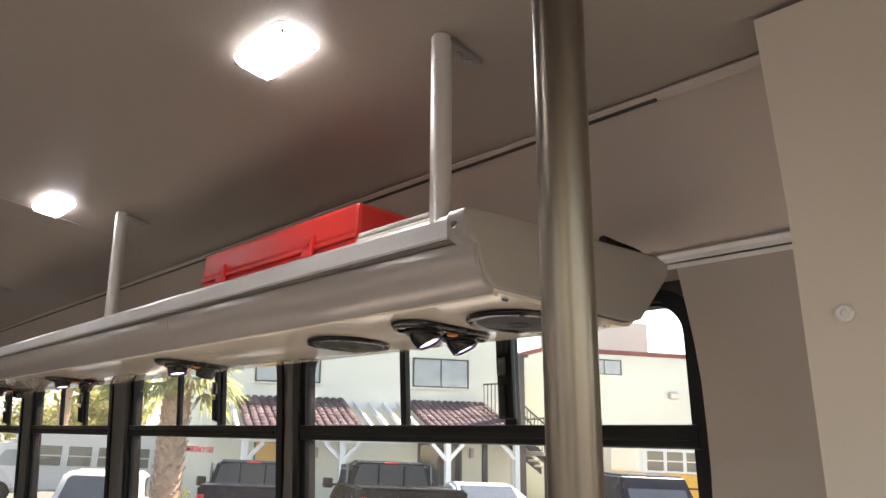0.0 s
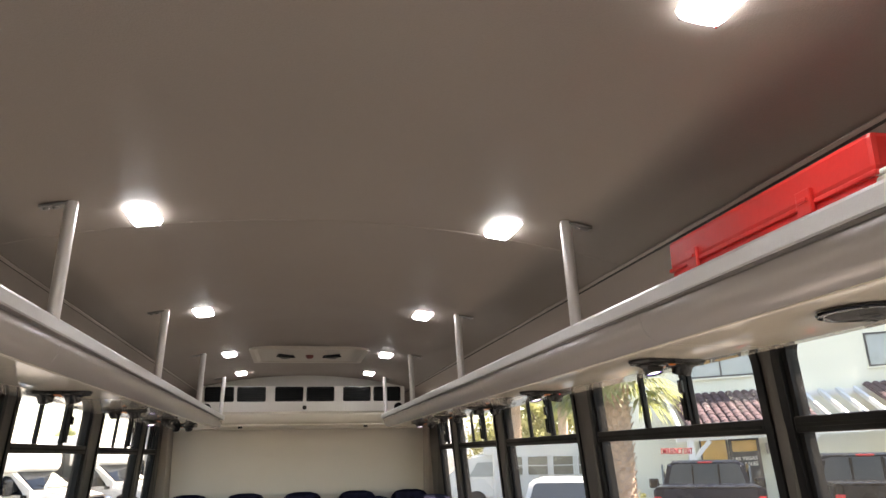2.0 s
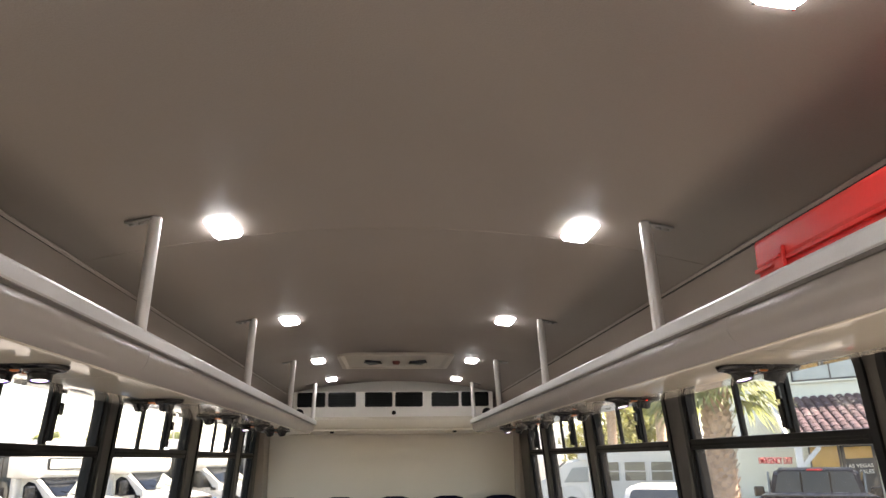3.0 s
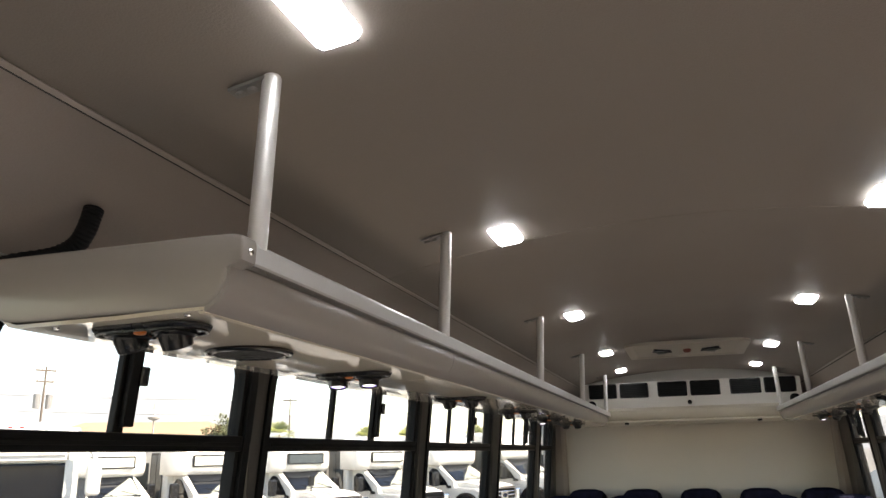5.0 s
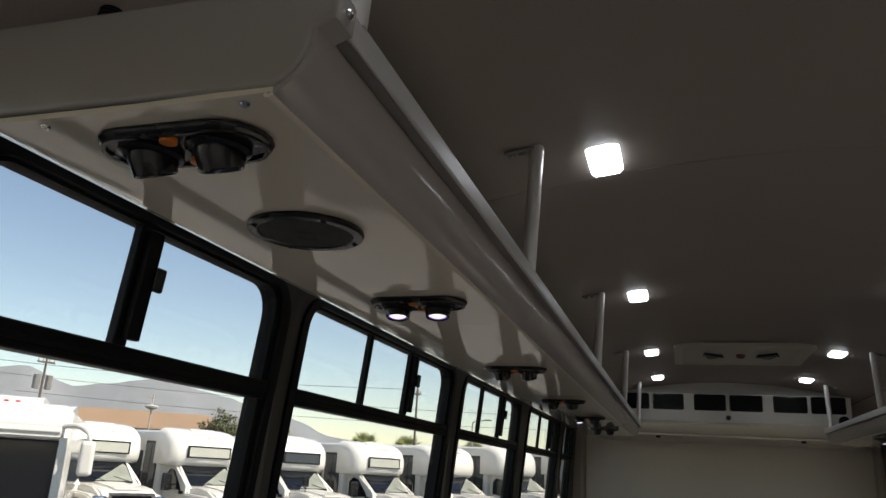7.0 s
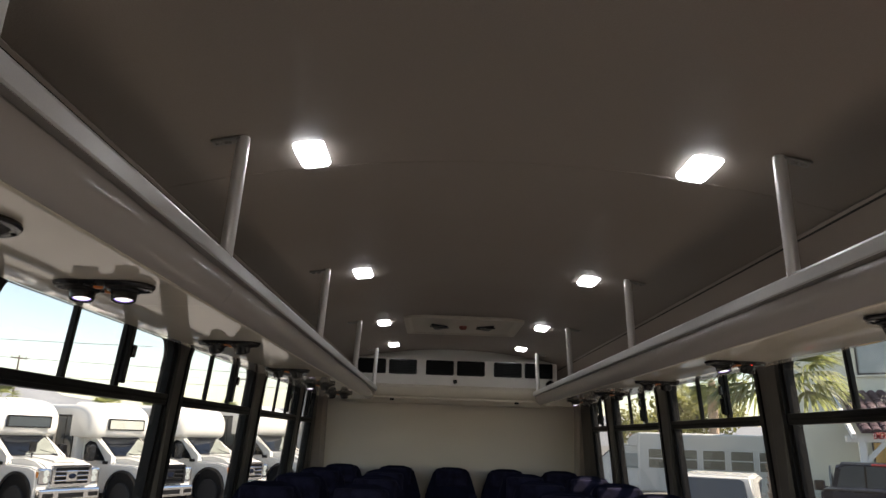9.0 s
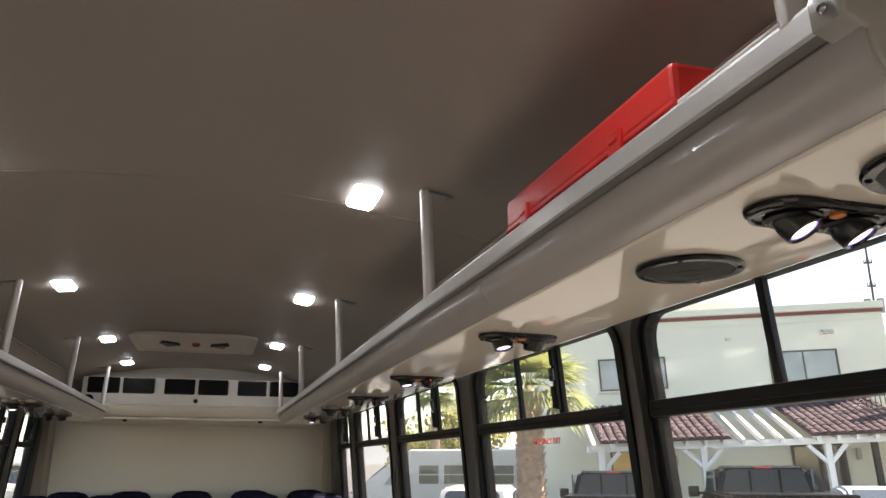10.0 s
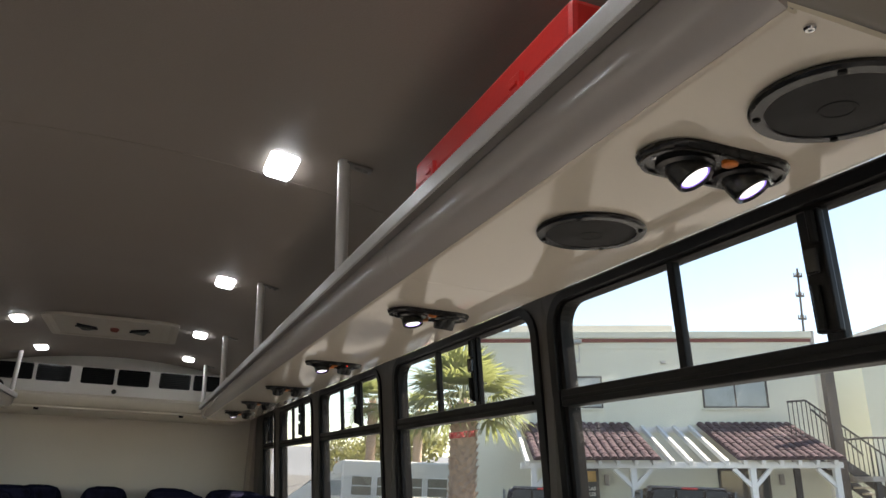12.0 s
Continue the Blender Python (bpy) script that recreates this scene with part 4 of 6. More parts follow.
def build_window(parent, x0, x1, z0, z1, y=0.0, name="window", halves=2):
    w = part(name, ring(nb(), rounded(x0, z0, x1, z1, 0.005, 0.005, 1), rounded(x0 + 0.05, z0 + 0.05, x1 - 0.05, z1 - 0.05, 0.004, 0.004, 1), lambda a, b, t: (a, t, b), y - 0.03, y + 0.05), M_WINFRAME, parent)
    for k in range(halves):
        a, b = x0 + 0.05 + (x1 - x0 - 0.1) * k / halves, x0 + 0.05 + (x1 - x0 - 0.1) * (k + 1) / halves
        part("pane", bx((a + 0.012, y - 0.008, z0 + 0.05), (b - 0.012, y + 0.002, z1 - 0.05)), M_BLIND, w)
        if k:
            part("mullion", bx((a - 0.022, y - 0.02, z0 + 0.05), (a + 0.022, y + 0.004, z1 - 0.05)), M_WINFRAME, w)
    part("sill", bx((x0 - 0.05, y - 0.06, z0 - 0.05), (x1 + 0.05, y - 0.002, z0)), M_STUCCO, w)
    return w


def build_office():
    t = thing("office_building", "two-storey cream stucco office building with a dark red stripe", "building", at=FAC)
    part("wall", bx((0.9, 0.0, -1.3), (11.06, 9, 6.06)), M_STUCCO, t)
    part("parapet", bx((0.86, -0.06, 6.06), (11.12, 9.05, 6.26), 0.01), M_STUCCO, t)
    part("stripe", bx((0.88, -0.035, 5.94), (11.08, 0.0, 6.04)), M_STRIPE, t, "dark red painted stripe")
    part("ledge", bx((0.88, -0.02, 5.74), (11.08, 0.0, 5.77)), M_STUCCO, t)
    part("roof_block", bx((2.4, 3.0, 6.26), (7.9, 6.5, 7.05)), M_STUCCO2, t)
    build_window(t, 2.82, 4.76, 4.00, 4.93)
    build_window(t, 7.69, 9.61, 4.00, 4.93)
    for x, z in ((4.05, 5.96), (9.42, 5.42)):
        f = part("wall_light", bx((x - 0.16, -0.16, z - 0.07), (x + 0.16, 0.0, z + 0.07), 0.02), M_CONC, t, "grey wall flood light")
        part("lens", bx((x - 0.13, -0.164, z - 0.05), (x + 0.13, -0.158, z + 0.02)), M_BLIND, f)
    cam_box = part("wall_sensor", lathe(nb(), [(0.07, 0), (0.07, -0.05), (0.045, -0.10)], Matrix.Translation((4.0, -0.05, 5.42)), 12), M_PAINTWOOD, t, "small white wall sensor")
    part("conduit", tube(nb(), (4.14, -0.03, 5.9), (4.14, -0.03, 5.3), 0.02, 6), M_STUCCO2, t)
    part("junction_box", bx((6.54, -0.08, 5.30), (6.68, 0.0, 5.38)), M_STUCCO2, t)
    # ground floor doors
    for x0, x1 in ((3.70, 4.50), (7.90, 9.36)):
        d = part("door", bx((x0, -0.05, -0.2), (x1, 0.02, 2.32)), M_WINFRAME, t, "dark glazed entrance door")
        n = 1 if x1 - x0 < 1 else 2
        for k in range(n):
            a, b = x0 + (x1 - x0) * k / n, x0 + (x1 - x0) * (k + 1) / n
            part("glass", bx((a + 0.07, -0.058, 0.1), (b - 0.07, -0.049, 2.24)), M_DARKGLASS, d)
    # amber window and transom: a warm reflection put into the glass colour
    w = part("window", bx((2.93, -0.045, 0.9), (3.66, 0.01, 2.32)), M_WINFRAME, t, "office window with an amber reflection in its glass colour")
    part("glass", bx((2.97, -0.052, 0.94), (3.62, -0.044, 2.28)), M_AMBERREFLECTION, w)
    w = part("transom", bx((3.78, -0.064, 1.95), (4.42, -0.0585, 2.24)), M_AMBERREFLECTION, t)
    tm = Matrix(((1, 0, 0, 4.14), (0, 0, 1, -0.064), (0, 1, 0, 1.79), (0, 0, 0, 1)))
    for k, word in enumerate(("LAS VEGAS", "SALES")):
        mesh_text(word, 0.135, M_LETTER, Matrix.Translation((0.15 * k - 0.07, 0, -0.03 - 0.15 * k)) @ tm, "door_lettering", t, "white lettering on the door glass")
    for x in (4.72, 9.68):
        s = part("wall_sconce", bx((x - 0.06, -0.14, 1.85), (x + 0.06, 0, 2.15), 0.02), M_CONC, t, "grey wall sconce")
    # far wing, set back, with its own stripe and small window
    part("wing_wall", bx((15.25, 5.0, -1.3), (36, 17, 6.08)), M_STUCCO3, t, "pale green-grey stucco wing")
    part("wing_stripe", bx((15.21, 4.95, 6.08), (36.03, 17.03, 6.27)), M_STRIPE, t)
    part("wing_block", bx((18.2, 8, 6.27), (22.5, 11, 8.1)), M_STUCCO3, t)
    build_window(t, 17.15, 18.87, 5.20, 5.86, 5.0, halves=2)
    f = part("wall_light", bx((21.2, 4.80, 4.28), (21.65, 5.0, 4.55), 0.02), M_CONC, t)
    part("lens", bx((21.24, 4.795, 4.30), (21.61, 4.80, 4.50)), M_CREAM, f)
    part("downpipe", tube(nb(), (22.6, 4.93, -1), (22.6, 4.93, 5.0), 0.05, 8), M_STUCCO2, t)
    part("back_wall", bx((11.06, 7.5, -1.3), (15.25, 8.8, 5.9)), M_STUCCO2, t)
    return t


def build_pergola():
    t = thing("pergola", "white timber pergola with clay tiled roofs along the facade", "pergola", at=FAC)
    yo = -2.6
    posts = (2.37, 4.88, 7.88, 10.0)
    for x in posts:
        p = part("post", bx((x - 0.075, yo - 0.075, -1.3), (x + 0.075, yo + 0.075, 2.30), 0.008), M_PAINTWOOD, t)
        for sx in (-1, 1):
            if (x == posts[0] and sx < 0) or (x == posts[-1] and sx > 0):
                continue
            m = Matrix.Translation((x, yo, 1.80)) @ Matrix.Rotation(sx * radians(45), 4, "Y")
            part("brace", bx((-0.05, -0.045, 0.04), (0.05, 0.045, 0.66), 0.005, m), M_PAINTWOOD, p)
    part("beam", bx((2.04, yo - 0.07, 2.28), (10.17, yo + 0.07, 2.43), 0.008), M_PAINTWOOD, t)
    part("ledger", bx((2.2, -0.07, 3.30), (10.1, -0.001, 3.46)), M_PAINTWOOD, t)
    rise = math.atan2(1.03, 2.75)
    x = 2.2
    while x < 10.1:
        m = Matrix.Translation((x, yo - 0.18, 2.345)) @ Matrix.Rotation(rise, 4, "X")
        part("rafter", bx((-0.045, 0, 0), (0.045, 2.98, 0.13), 0.004, m), M_PAINTWOOD, t)
        x += 0.455
    return t, rise


def build_tiles(x0, x1, shear, rise):
    t = thing("tiled_roof", "weathered plum-red barrel tile canopy roof", "tiled roof", "canopy roofs", at=FAC)
    base = Matrix.Translation((0, -2.85, 2.475)) @ Matrix.Rotation(rise, 4, "X")
    n = 10
    bm = prism(nb(), [(x0 + shear, 0), (x1 + shear, 0), (x1, 3.0), (x0, 3.0)], lambda a, b, z: (a, b, z), 0.0, 0.03)
    bmesh.ops.transform(bm, matrix=base, verts=bm.verts[:])
    part("deck", bm, M_TILE, t)
    cols, rows, ln = int((x1 - x0) / 0.205), 11, 0.31
    bm = nb()
    k = 6
    a0 = [bm.verts.new((0.098 * math.cos(math.pi * j / k), 0.0, 0.058 * math.sin(math.pi * j / k) + 0.012)) for j in range(k + 1)]
    a1 = [bm.verts.new((0.084 * math.cos(math.pi * j / k), ln, 0.050 * math.sin(math.pi * j / k))) for j in range(k + 1)]
    for j in range(k):
        bm.faces.new((a0[j], a0[j + 1], a1[j + 1], a1[j]))
    bm.faces.new(a0)
    me = bpy.data.meshes.new("tile")
    bmesh.ops.recalc_face_normals(bm, faces=bm.faces[:])
    bm.to_mesh(me)
    bm.free()
    me.materials.append(M_TILE)
    rng = random.Random(int(x0 * 10))
    for r in range(rows):
        f = r / rows
        for c in range(cols):
            o = new("tile", me)
            o.parent = t
            xx = x0 + 0.12 + (x1 - x0 - 0.24) * c / (cols - 1) + shear * (1 - f) + rng.uniform(-0.008, 0.008)
            o.matrix_basis = base @ Matrix.Translation((xx, r * 0.268 + rng.uniform(-0.012, 0.012), 0.03 + rng.uniform(0, 0.008))) @ Matrix.Rotation(radians(1.4), 4, "X")
    return t


def build_stairs():
    t = thing("outdoor_staircase", "exterior concrete staircase with black iron railings", "staircase", at=FAC)
    part("landing", bx((9.55, -1.25, 3.02), (10.12, -0.02, 3.17)), M_CONC, t)
    n = 9
    for k in range(n):
        x = 10.12 + k * 0.22
        z = 3.17 - (k + 1) * 0.17
        part("tread", bx((x, -1.25, z - 0.06), (x + 0.25, -0.05, z)), M_CONC, t)
    for y in (-1.25, -0.06):
        part("stringer", prism(nb(), [(10.12, 3.14), (10.12, 2.84), (12.15, 1.34), (12.15, 1.64)], lambda a, b, q: (a, q, b), y - 0.03, y + 0.03), M_IRON, t)
    part("lower_landing", bx((10.95, -2.5, 1.95), (13.0, -1.3, 2.08)), M_CONC, t)
    for p, q in (((9.58, -1.25, 4.06), (10.10, -1.25, 4.10)), ((10.10, -1.25, 4.10), (12.1, -1.25, 2.58)), ((10.80, -0.06, 3.95), (12.1, -0.06, 2.66)),
                 ((10.98, -2.48, 3.03), (12.98, -2.48, 3.03)), ((10.98, -2.48, 3.03), (10.98, -1.3, 3.03))):
        part("handrail", tube(nb(), p, q, 0.028, 8), M_IRON, t)
    for k in range(5):
        x = 9.60 + k * 0.124
        part("baluster", tube(nb(), (x, -1.25, 3.15), (x, -1.25, 4.08), 0.013, 6), M_IRON, t)
    for k in range(16):
        x = 10.2 + k * 0.124
        z = 3.14 - (x - 10.12) * 0.775
        part("baluster", tube(nb(), (x, -1.25, z - 0.1), (x, -1.25, z + 0.92), 0.013, 6), M_IRON, t)
    for k in range(17):
        x = 10.99 + k * 0.124
        part("baluster", tube(nb(), (x, -2.48, 2.06), (x, -2.48, 3.03), 0.013, 6), M_IRON, t)
    for x, y, h in ((9.65, -1.15, 3.05), (11.1, -2.4, 1.98), (12.8, -2.4, 1.98)):
        part("column", bx((x - 0.07, y - 0.07, -1.2), (x + 0.07, y + 0.07, h)), M_IRON, t)
    # solid column added where a dark upright patch stands by the stairs
    up = thing("lamp_post", "dark brown square column beside the stairs", "post", at=FAC)
    part("post", bx((10.56, -1.6, -1.2), (10.82, -1.36, 4.95)), M_POLEWOOD, up)
    part("crossarm", bx((10.42, -1.55, 4.93), (11.0, -1.40, 5.02)), M_POLEWOOD, up)
    return t


build_office()
_, RISE = build_pergola()
build_tiles(2.30, 5.50, 0.05, RISE)
build_tiles(7.40, 10.12, 0.06, RISE)
build_stairs()


# ---- vehicles ----
SIDE = lambda a, b, x: (x, a, b)      # (length, height) outline pushed across the width


def heading(x, y, az, z=None):
    return pose(x, y, ground_z(x, y) if z is None else z, 0, 0, -az)


def wheel(parent, x, y, r, w=0.24):
    m = Matrix.Translation((x, y, r)) @ Matrix.Rotation(radians(90), 4, "Y")
    ty = part("wheel", lathe(nb(), [(r * 0.62, -w / 2), (r * 0.95, -w / 2), (r, -w * 0.3), (r, w * 0.3), (r * 0.95, w / 2), (r * 0.62, w / 2)], m, 24), M_TYRE, parent, smooth=True)
    part("rim", lathe(nb(), [(r * 0.61, -w * 0.42), (r * 0.5, -w * 0.3), (r * 0.2, -w * 0.46), (r * 0.2, w * 0.46), (r * 0.5, w * 0.3), (r * 0.61, w * 0.42)], m, 20), M_CHROME, ty, smooth=True)


def shaped(name, outline, half, material, parent, bevel=0.05, inset=None, label=""):
    """A side outline pushed across the width; inset narrows it above a height (tumblehome)."""
    bm = prism(nb(), outline, SIDE, -half, half)
    if inset:
        z0, z1, d = inset
        for v in bm.verts:
            f = max(0.0, min(1.0, (v.co.z - z0) / (z1 - z0)))
            v.co.x *= 1 - d * f / half
    if bevel:
        bmesh.ops.bevel(bm, geom=[e for e in bm.edges], offset=bevel, segments=3, affect="EDGES", clamp_overlap=True)
    return part(name, bm, material, parent, label, smooth=True)


def round_cap(half):
    """Moulded cap over a cutaway cab: a bulging front, rounded towards the roof and both sides."""
    prof = [(-2.75, 2.14), (-1.86, 2.14), (-1.75, 2.18), (-1.67, 2.27), (-1.63, 2.42), (-1.625, 2.58), (-1.65, 2.74), (-1.72, 2.90), (-1.84, 3.03), (-2.02, 3.14), (-2.30, 3.23), (-2.75, 3.28)]
    bm, r = nb(), 0.30
    across_u = [-(half - r) - r * math.sin(radians(p)) for p in (90, 72, 54, 36, 18, 0)]
    across_u += [(half - r) * k / 4 for k in range(-3, 4)] + [-u for u in reversed(across_u)]
    rows = []
    for u in across_u:
        q = max(0.0, (abs(u) - half + r) / r)
        sh = r * (1 - math.sqrt(max(0.0, 1 - q * q)))
        row = []
        for y, z in prof:
            f = (y + 2.75) / 1.125
            row.append(bm.verts.new((u, y - f * (sh * 0.8 + 0.16 * (u / half) ** 2), z - (sh * 0.8 if z > 2.6 else -sh * 0.25) * abs(z - 2.6) / 0.6)))
        rows.append(row)
    n = len(prof)
    for r0, r1 in zip(rows, rows[1:]):
        for k in range(n):
            bm.faces.new((r0[k], r0[(k + 1) % n], r1[(k + 1) % n], r1[k]))
    bm.faces.new(rows[0])
    bm.faces.new(rows[-1])
    bmesh.ops.recalc_face_normals(bm, faces=bm.faces[:])
    return bm


def build_cutaway(at, panel, dark_grille=False, mirror=False):
    """Cutaway shuttle bus, nose towards +y. panel: material of the sign, or None. mirror: a dark cross-view mirror on the hood."""
    t = thing("shuttle_bus", "white cutaway shuttle bus with %s grille parked in a row" % ("black" if dark_grille else "chrome"), "bus", "parked shuttle buses", at=at)
    part("body", bx((-1.2, -9.0, 0.42), (1.2, -2.45, 3.18), 0.12, None, 3), M_VANWHITE, t)
    cap = part("front_cap", round_cap(1.245), M_VANWHITE, t, smooth=True)
    part("marker_hump", bx((-0.46, -0.34, -0.10), (0.46, 0.24, 0.030), 0.06, Matrix.Translation((0, -2.02, 3.120)) @ Matrix.Rotation(radians(-27), 4, "X"), 4), M_VANWHITE, cap, smooth=True)
    if panel:
        sign = part("sign_frame", ring(nb(), rounded(-0.74, 2.40, 0.74, 2.76, 0.03, 0.03, 3), rounded(-0.70, 2.44, 0.70, 2.72, 0.02, 0.02, 3), lambda a, b, y: (a, y, b), -1.68, -1.612), M_BPLAST, t, "black sign surround")
        part("sign_panel", bx((-0.71, -1.67, 2.43), (0.71, -1.622, 2.73)), panel, sign)
    for x in (-0.22, 0.0, 0.22):
        part("marker_light", bx((x - 0.03, -1.86, 3.015), (x + 0.03, -1.80, 3.045), 0.006), M_AMBER, t)
    shaped("cab", [(-2.7, 0.5), (-1.0, 0.5), (-1.0, 1.50), (-1.12, 1.56), (-1.98, 2.24), (-2.7, 2.26)], 1.0, M_VANWHITE, t, 0.06, (1.45, 2.3, 0.10))
    bm = prism(nb(), [(-1.20, 0.66), (0.30, 0.66), (0.40, 0.95), (0.40, 1.30), (0.30, 1.41), (-0.1, 1.50), (-0.6, 1.56), (-1.20, 1.60)], SIDE, -0.84, 0.84)
    bmesh.ops.bevel(bm, geom=bm.edges[:], offset=0.07, segments=3, affect="EDGES", clamp_overlap=True)
    hood = part("hood", bm, M_VANWHITE, t, smooth=True)
    bm = prism(nb(), [(-0.44, -0.62), (0.44, -0.62), (0.36, 0.58), (-0.36, 0.58)], lambda a, b, z: (a, b, z), 0.0, 0.05)
    bmesh.ops.bevel(bm, geom=bm.edges[:], offset=0.022, segments=3, affect="EDGES", clamp_overlap=True)
    bmesh.ops.transform(bm, matrix=Matrix.Translation((0, -0.46, 1.525)) @ Matrix.Rotation(radians(-6), 4, "X"), verts=bm.verts[:])
    part("hood_bulge", bm, M_VANWHITE, hood, smooth=True)
    tilt = Matrix.Translation((0, -1.545, 1.905)) @ Matrix.Rotation(radians(51.5), 4, "X")
    ws = part("windshield", bx((-0.78, -0.03, -0.50), (0.78, 0.045, 0.49), 0.03, tilt), M_CARGLASS, t, "dark raked windshield")
    # pale patch on the glass: the sky's reflection put in as a solid piece
    bm = prism(nb(), [(0.34, -0.46), (-0.74, -0.46), (-0.73, 0.18), (-0.66, 0.30), (-0.50, 0.18), (-0.12, -0.12)], lambda a, b, y: (a, y, b), 0.044, 0.049)
    bmesh.ops.transform(bm, matrix=tilt, verts=bm.verts[:])
    part("windshield_glare", bm, M_GLARE, ws, "pale patch standing in for a windshield reflection")
    for sx in (-0.62, 0.08):
        bm = tube(nb(), (sx, 0.06, -0.47), (sx + 0.40, 0.06, -0.28), 0.008, 6)
        bmesh.ops.transform(bm, matrix=tilt, verts=bm.verts[:])
        part("wiper", bm, M_BLACK, ws)
    if mirror:
        cm = part("cross_view_mirror", bx((0.42, -0.72, 1.72), (0.62, -0.60, 2.06), 0.04, None, 3), M_BPLAST, t, "black cross-view mirror on the hood")
        part("mirror_stalk", tube(nb(), (0.52, -0.66, 1.52), (0.52, -0.66, 1.74), 0.02, 8), M_BPLAST, cm)
    for sx in (-1, 1):
        # fender; a flat black disc on it stands in for the shaded wheel well
        bm = prism(nb(), [(0.34, 0.50), (0.36, 0.95), (0.30, 1.28), (0.0, 1.36), (-1.12, 1.40), (-1.12, 0.50)], SIDE, min(sx * 0.70, sx * 1.06), max(sx * 0.70, sx * 1.06))
        bmesh.ops.bevel(bm, geom=bm.edges[:], offset=0.04, segments=3, affect="EDGES", clamp_overlap=True)
        f = part("fender", bm, M_VANWHITE, t, smooth=True)
        part("wheel_well_disc", lathe(nb(), [(0.0, -0.03), (0.64, -0.03), (0.64, 0.03), (0.0, 0.03)], Matrix.Translation((sx * 1.04, -0.42, 0.55)) @ Matrix.Rotation(radians(90), 4, "Y"), 24), M_BLACK, f, "black disc painted as the shaded wheel well")
        part("arch_lip", ring(nb(), [(-0.42 + 0.68 * math.cos(radians(a)), 0.55 + 0.68 * math.sin(radians(a))) for a in range(0, 360, 15)], [(-0.42 + 0.60 * math.cos(radians(a)), 0.55 + 0.60 * math.sin(radians(a))) for a in range(0, 360, 15)], SIDE, sx * 1.085 - 0.03, sx * 1.085 + 0.03), M_BPLAST, f)
        part("side_window", prism(nb(), [(-2.30, 1.46), (-1.36, 1.46), (-1.44, 1.58), (-1.90, 2.02), (-2.12, 2.06), (-2.30, 1.92)], SIDE, sx * 0.965 - 0.02, sx * 0.965 + 0.02), M_CARGLASS, t)
        hl = part("headlight", bx((min(sx * 0.66, sx * 1.02), 0.24, 0.88), (max(sx * 0.66, sx * 1.02), 0.425, 1.33), 0.06, None, 3), M_CHROME, t, "clear stacked headlight")
        for z in (1.02, 1.20):
            part("lens", lathe(nb(), [(0.095, 0.0), (0.09, 0.010), (0.06, 0.006), (0.0, 0.016)], Matrix.Translation((sx * 0.81, 0.423, z)) @ Matrix.Rotation(radians(-90), 4, "X"), 14), M_BLIND, hl)
        part("indicator", bx((min(sx * 0.985, sx * 1.03), 0.26, 1.08), (max(sx * 0.985, sx * 1.03), 0.36, 1.24), 0.015), M_AMBER, hl)
        mi = part("mirror", bx((sx * 1.30 - 0.14, -1.74, 1.44), (sx * 1.30 + 0.14, -1.58, 1.94), 0.05, None, 3), M_BPLAST, t, "black side mirror")
        part("mirror_arm", bx((min(sx * 0.95, sx * 1.25), -1.69, 1.60), (max(sx * 0.95, sx * 1.25), -1.64, 1.64)), M_BPLAST, mi)
        part("fender_vent", bx((sx * 1.005 - 0.012, -1.42, 1.36), (sx * 1.005 + 0.012, -1.18, 1.46), 0.01), M_BLACK, t)
        wheel(t, sx * 1.0, -0.42, 0.42)
        wheel(t, sx * 0.95, -6.3, 0.42)
        for k in range(4):
            part("window", bx((sx * 1.20 - 0.012, -4.6 - k * 1.2, 1.55), (sx * 1.20 + 0.012, -3.55 - k * 1.2, 2.55), 0.01), M_DARKGLASS, t)
    d = part("entry_door", bx((1.19, -3.42, 0.55), (1.215, -2.62, 2.85), 0.005), M_BPLAST, t, "dark folding entry door")
    for y in (-3.38, -3.0):
        part("door_glass", bx((1.213, y, 0.7), (1.221, y + 0.34, 2.78)), M_DARKGLASS, d)
    m_grille = M_BLACK if dark_grille else M_CHROME
    g = part("grille", ring(nb(), rounded(-0.65, 0.83, 0.65, 1.41, 0.06, 0.06, 3), rounded(-0.56, 0.90, 0.56, 1.34, 0.04, 0.04, 3), lambda a, b, y: (a, y, b), 0.34, 0.475), m_grille, t, "black grille" if dark_grille else "chrome bar grille")
    part("grille_mesh", bx((-0.58, 0.34, 0.88), (0.58, 0.430, 1.36)), M_BLACK, g, "black honeycomb behind the bars")
    for z in (0.985, 1.115, 1.235):
        part("grille_bar", bx((-0.57, 0.425, z - 0.022), (0.57, 0.482, z + 0.022), 0.012), m_grille, g)
    part("grille_bar", bx((-0.19, 0.425, 0.95), (0.19, 0.486, 1.27), 0.03), m_grille, g)
    part("badge", lathe(nb(), [(0.0, 0.014), (0.09, 0.012), (0.10, 0)], Matrix.Translation((0, 0.487, 1.11)) @ Matrix.Diagonal((1.3, 1, 0.75, 1)) @ Matrix.Rotation(radians(-90), 4, "X"), 16), M_CARBLUE, g)
    b = part("bumper", bx((-1.02, 0.30, 0.44), (1.02, 0.54, 0.78), 0.06, None, 3), M_CHROME, t, "chrome front bumper")
    part("air_slot", bx((-0.42, 0.53, 0.52), (0.42, 0.546, 0.66), 0.005), M_BLACK, b)
    for x in (-0.76, 0.76):
        part("fog_light", bx((x - 0.17, 0.53, 0.54), (x + 0.17, 0.546, 0.66), 0.006), M_BLACK, b)
    return t


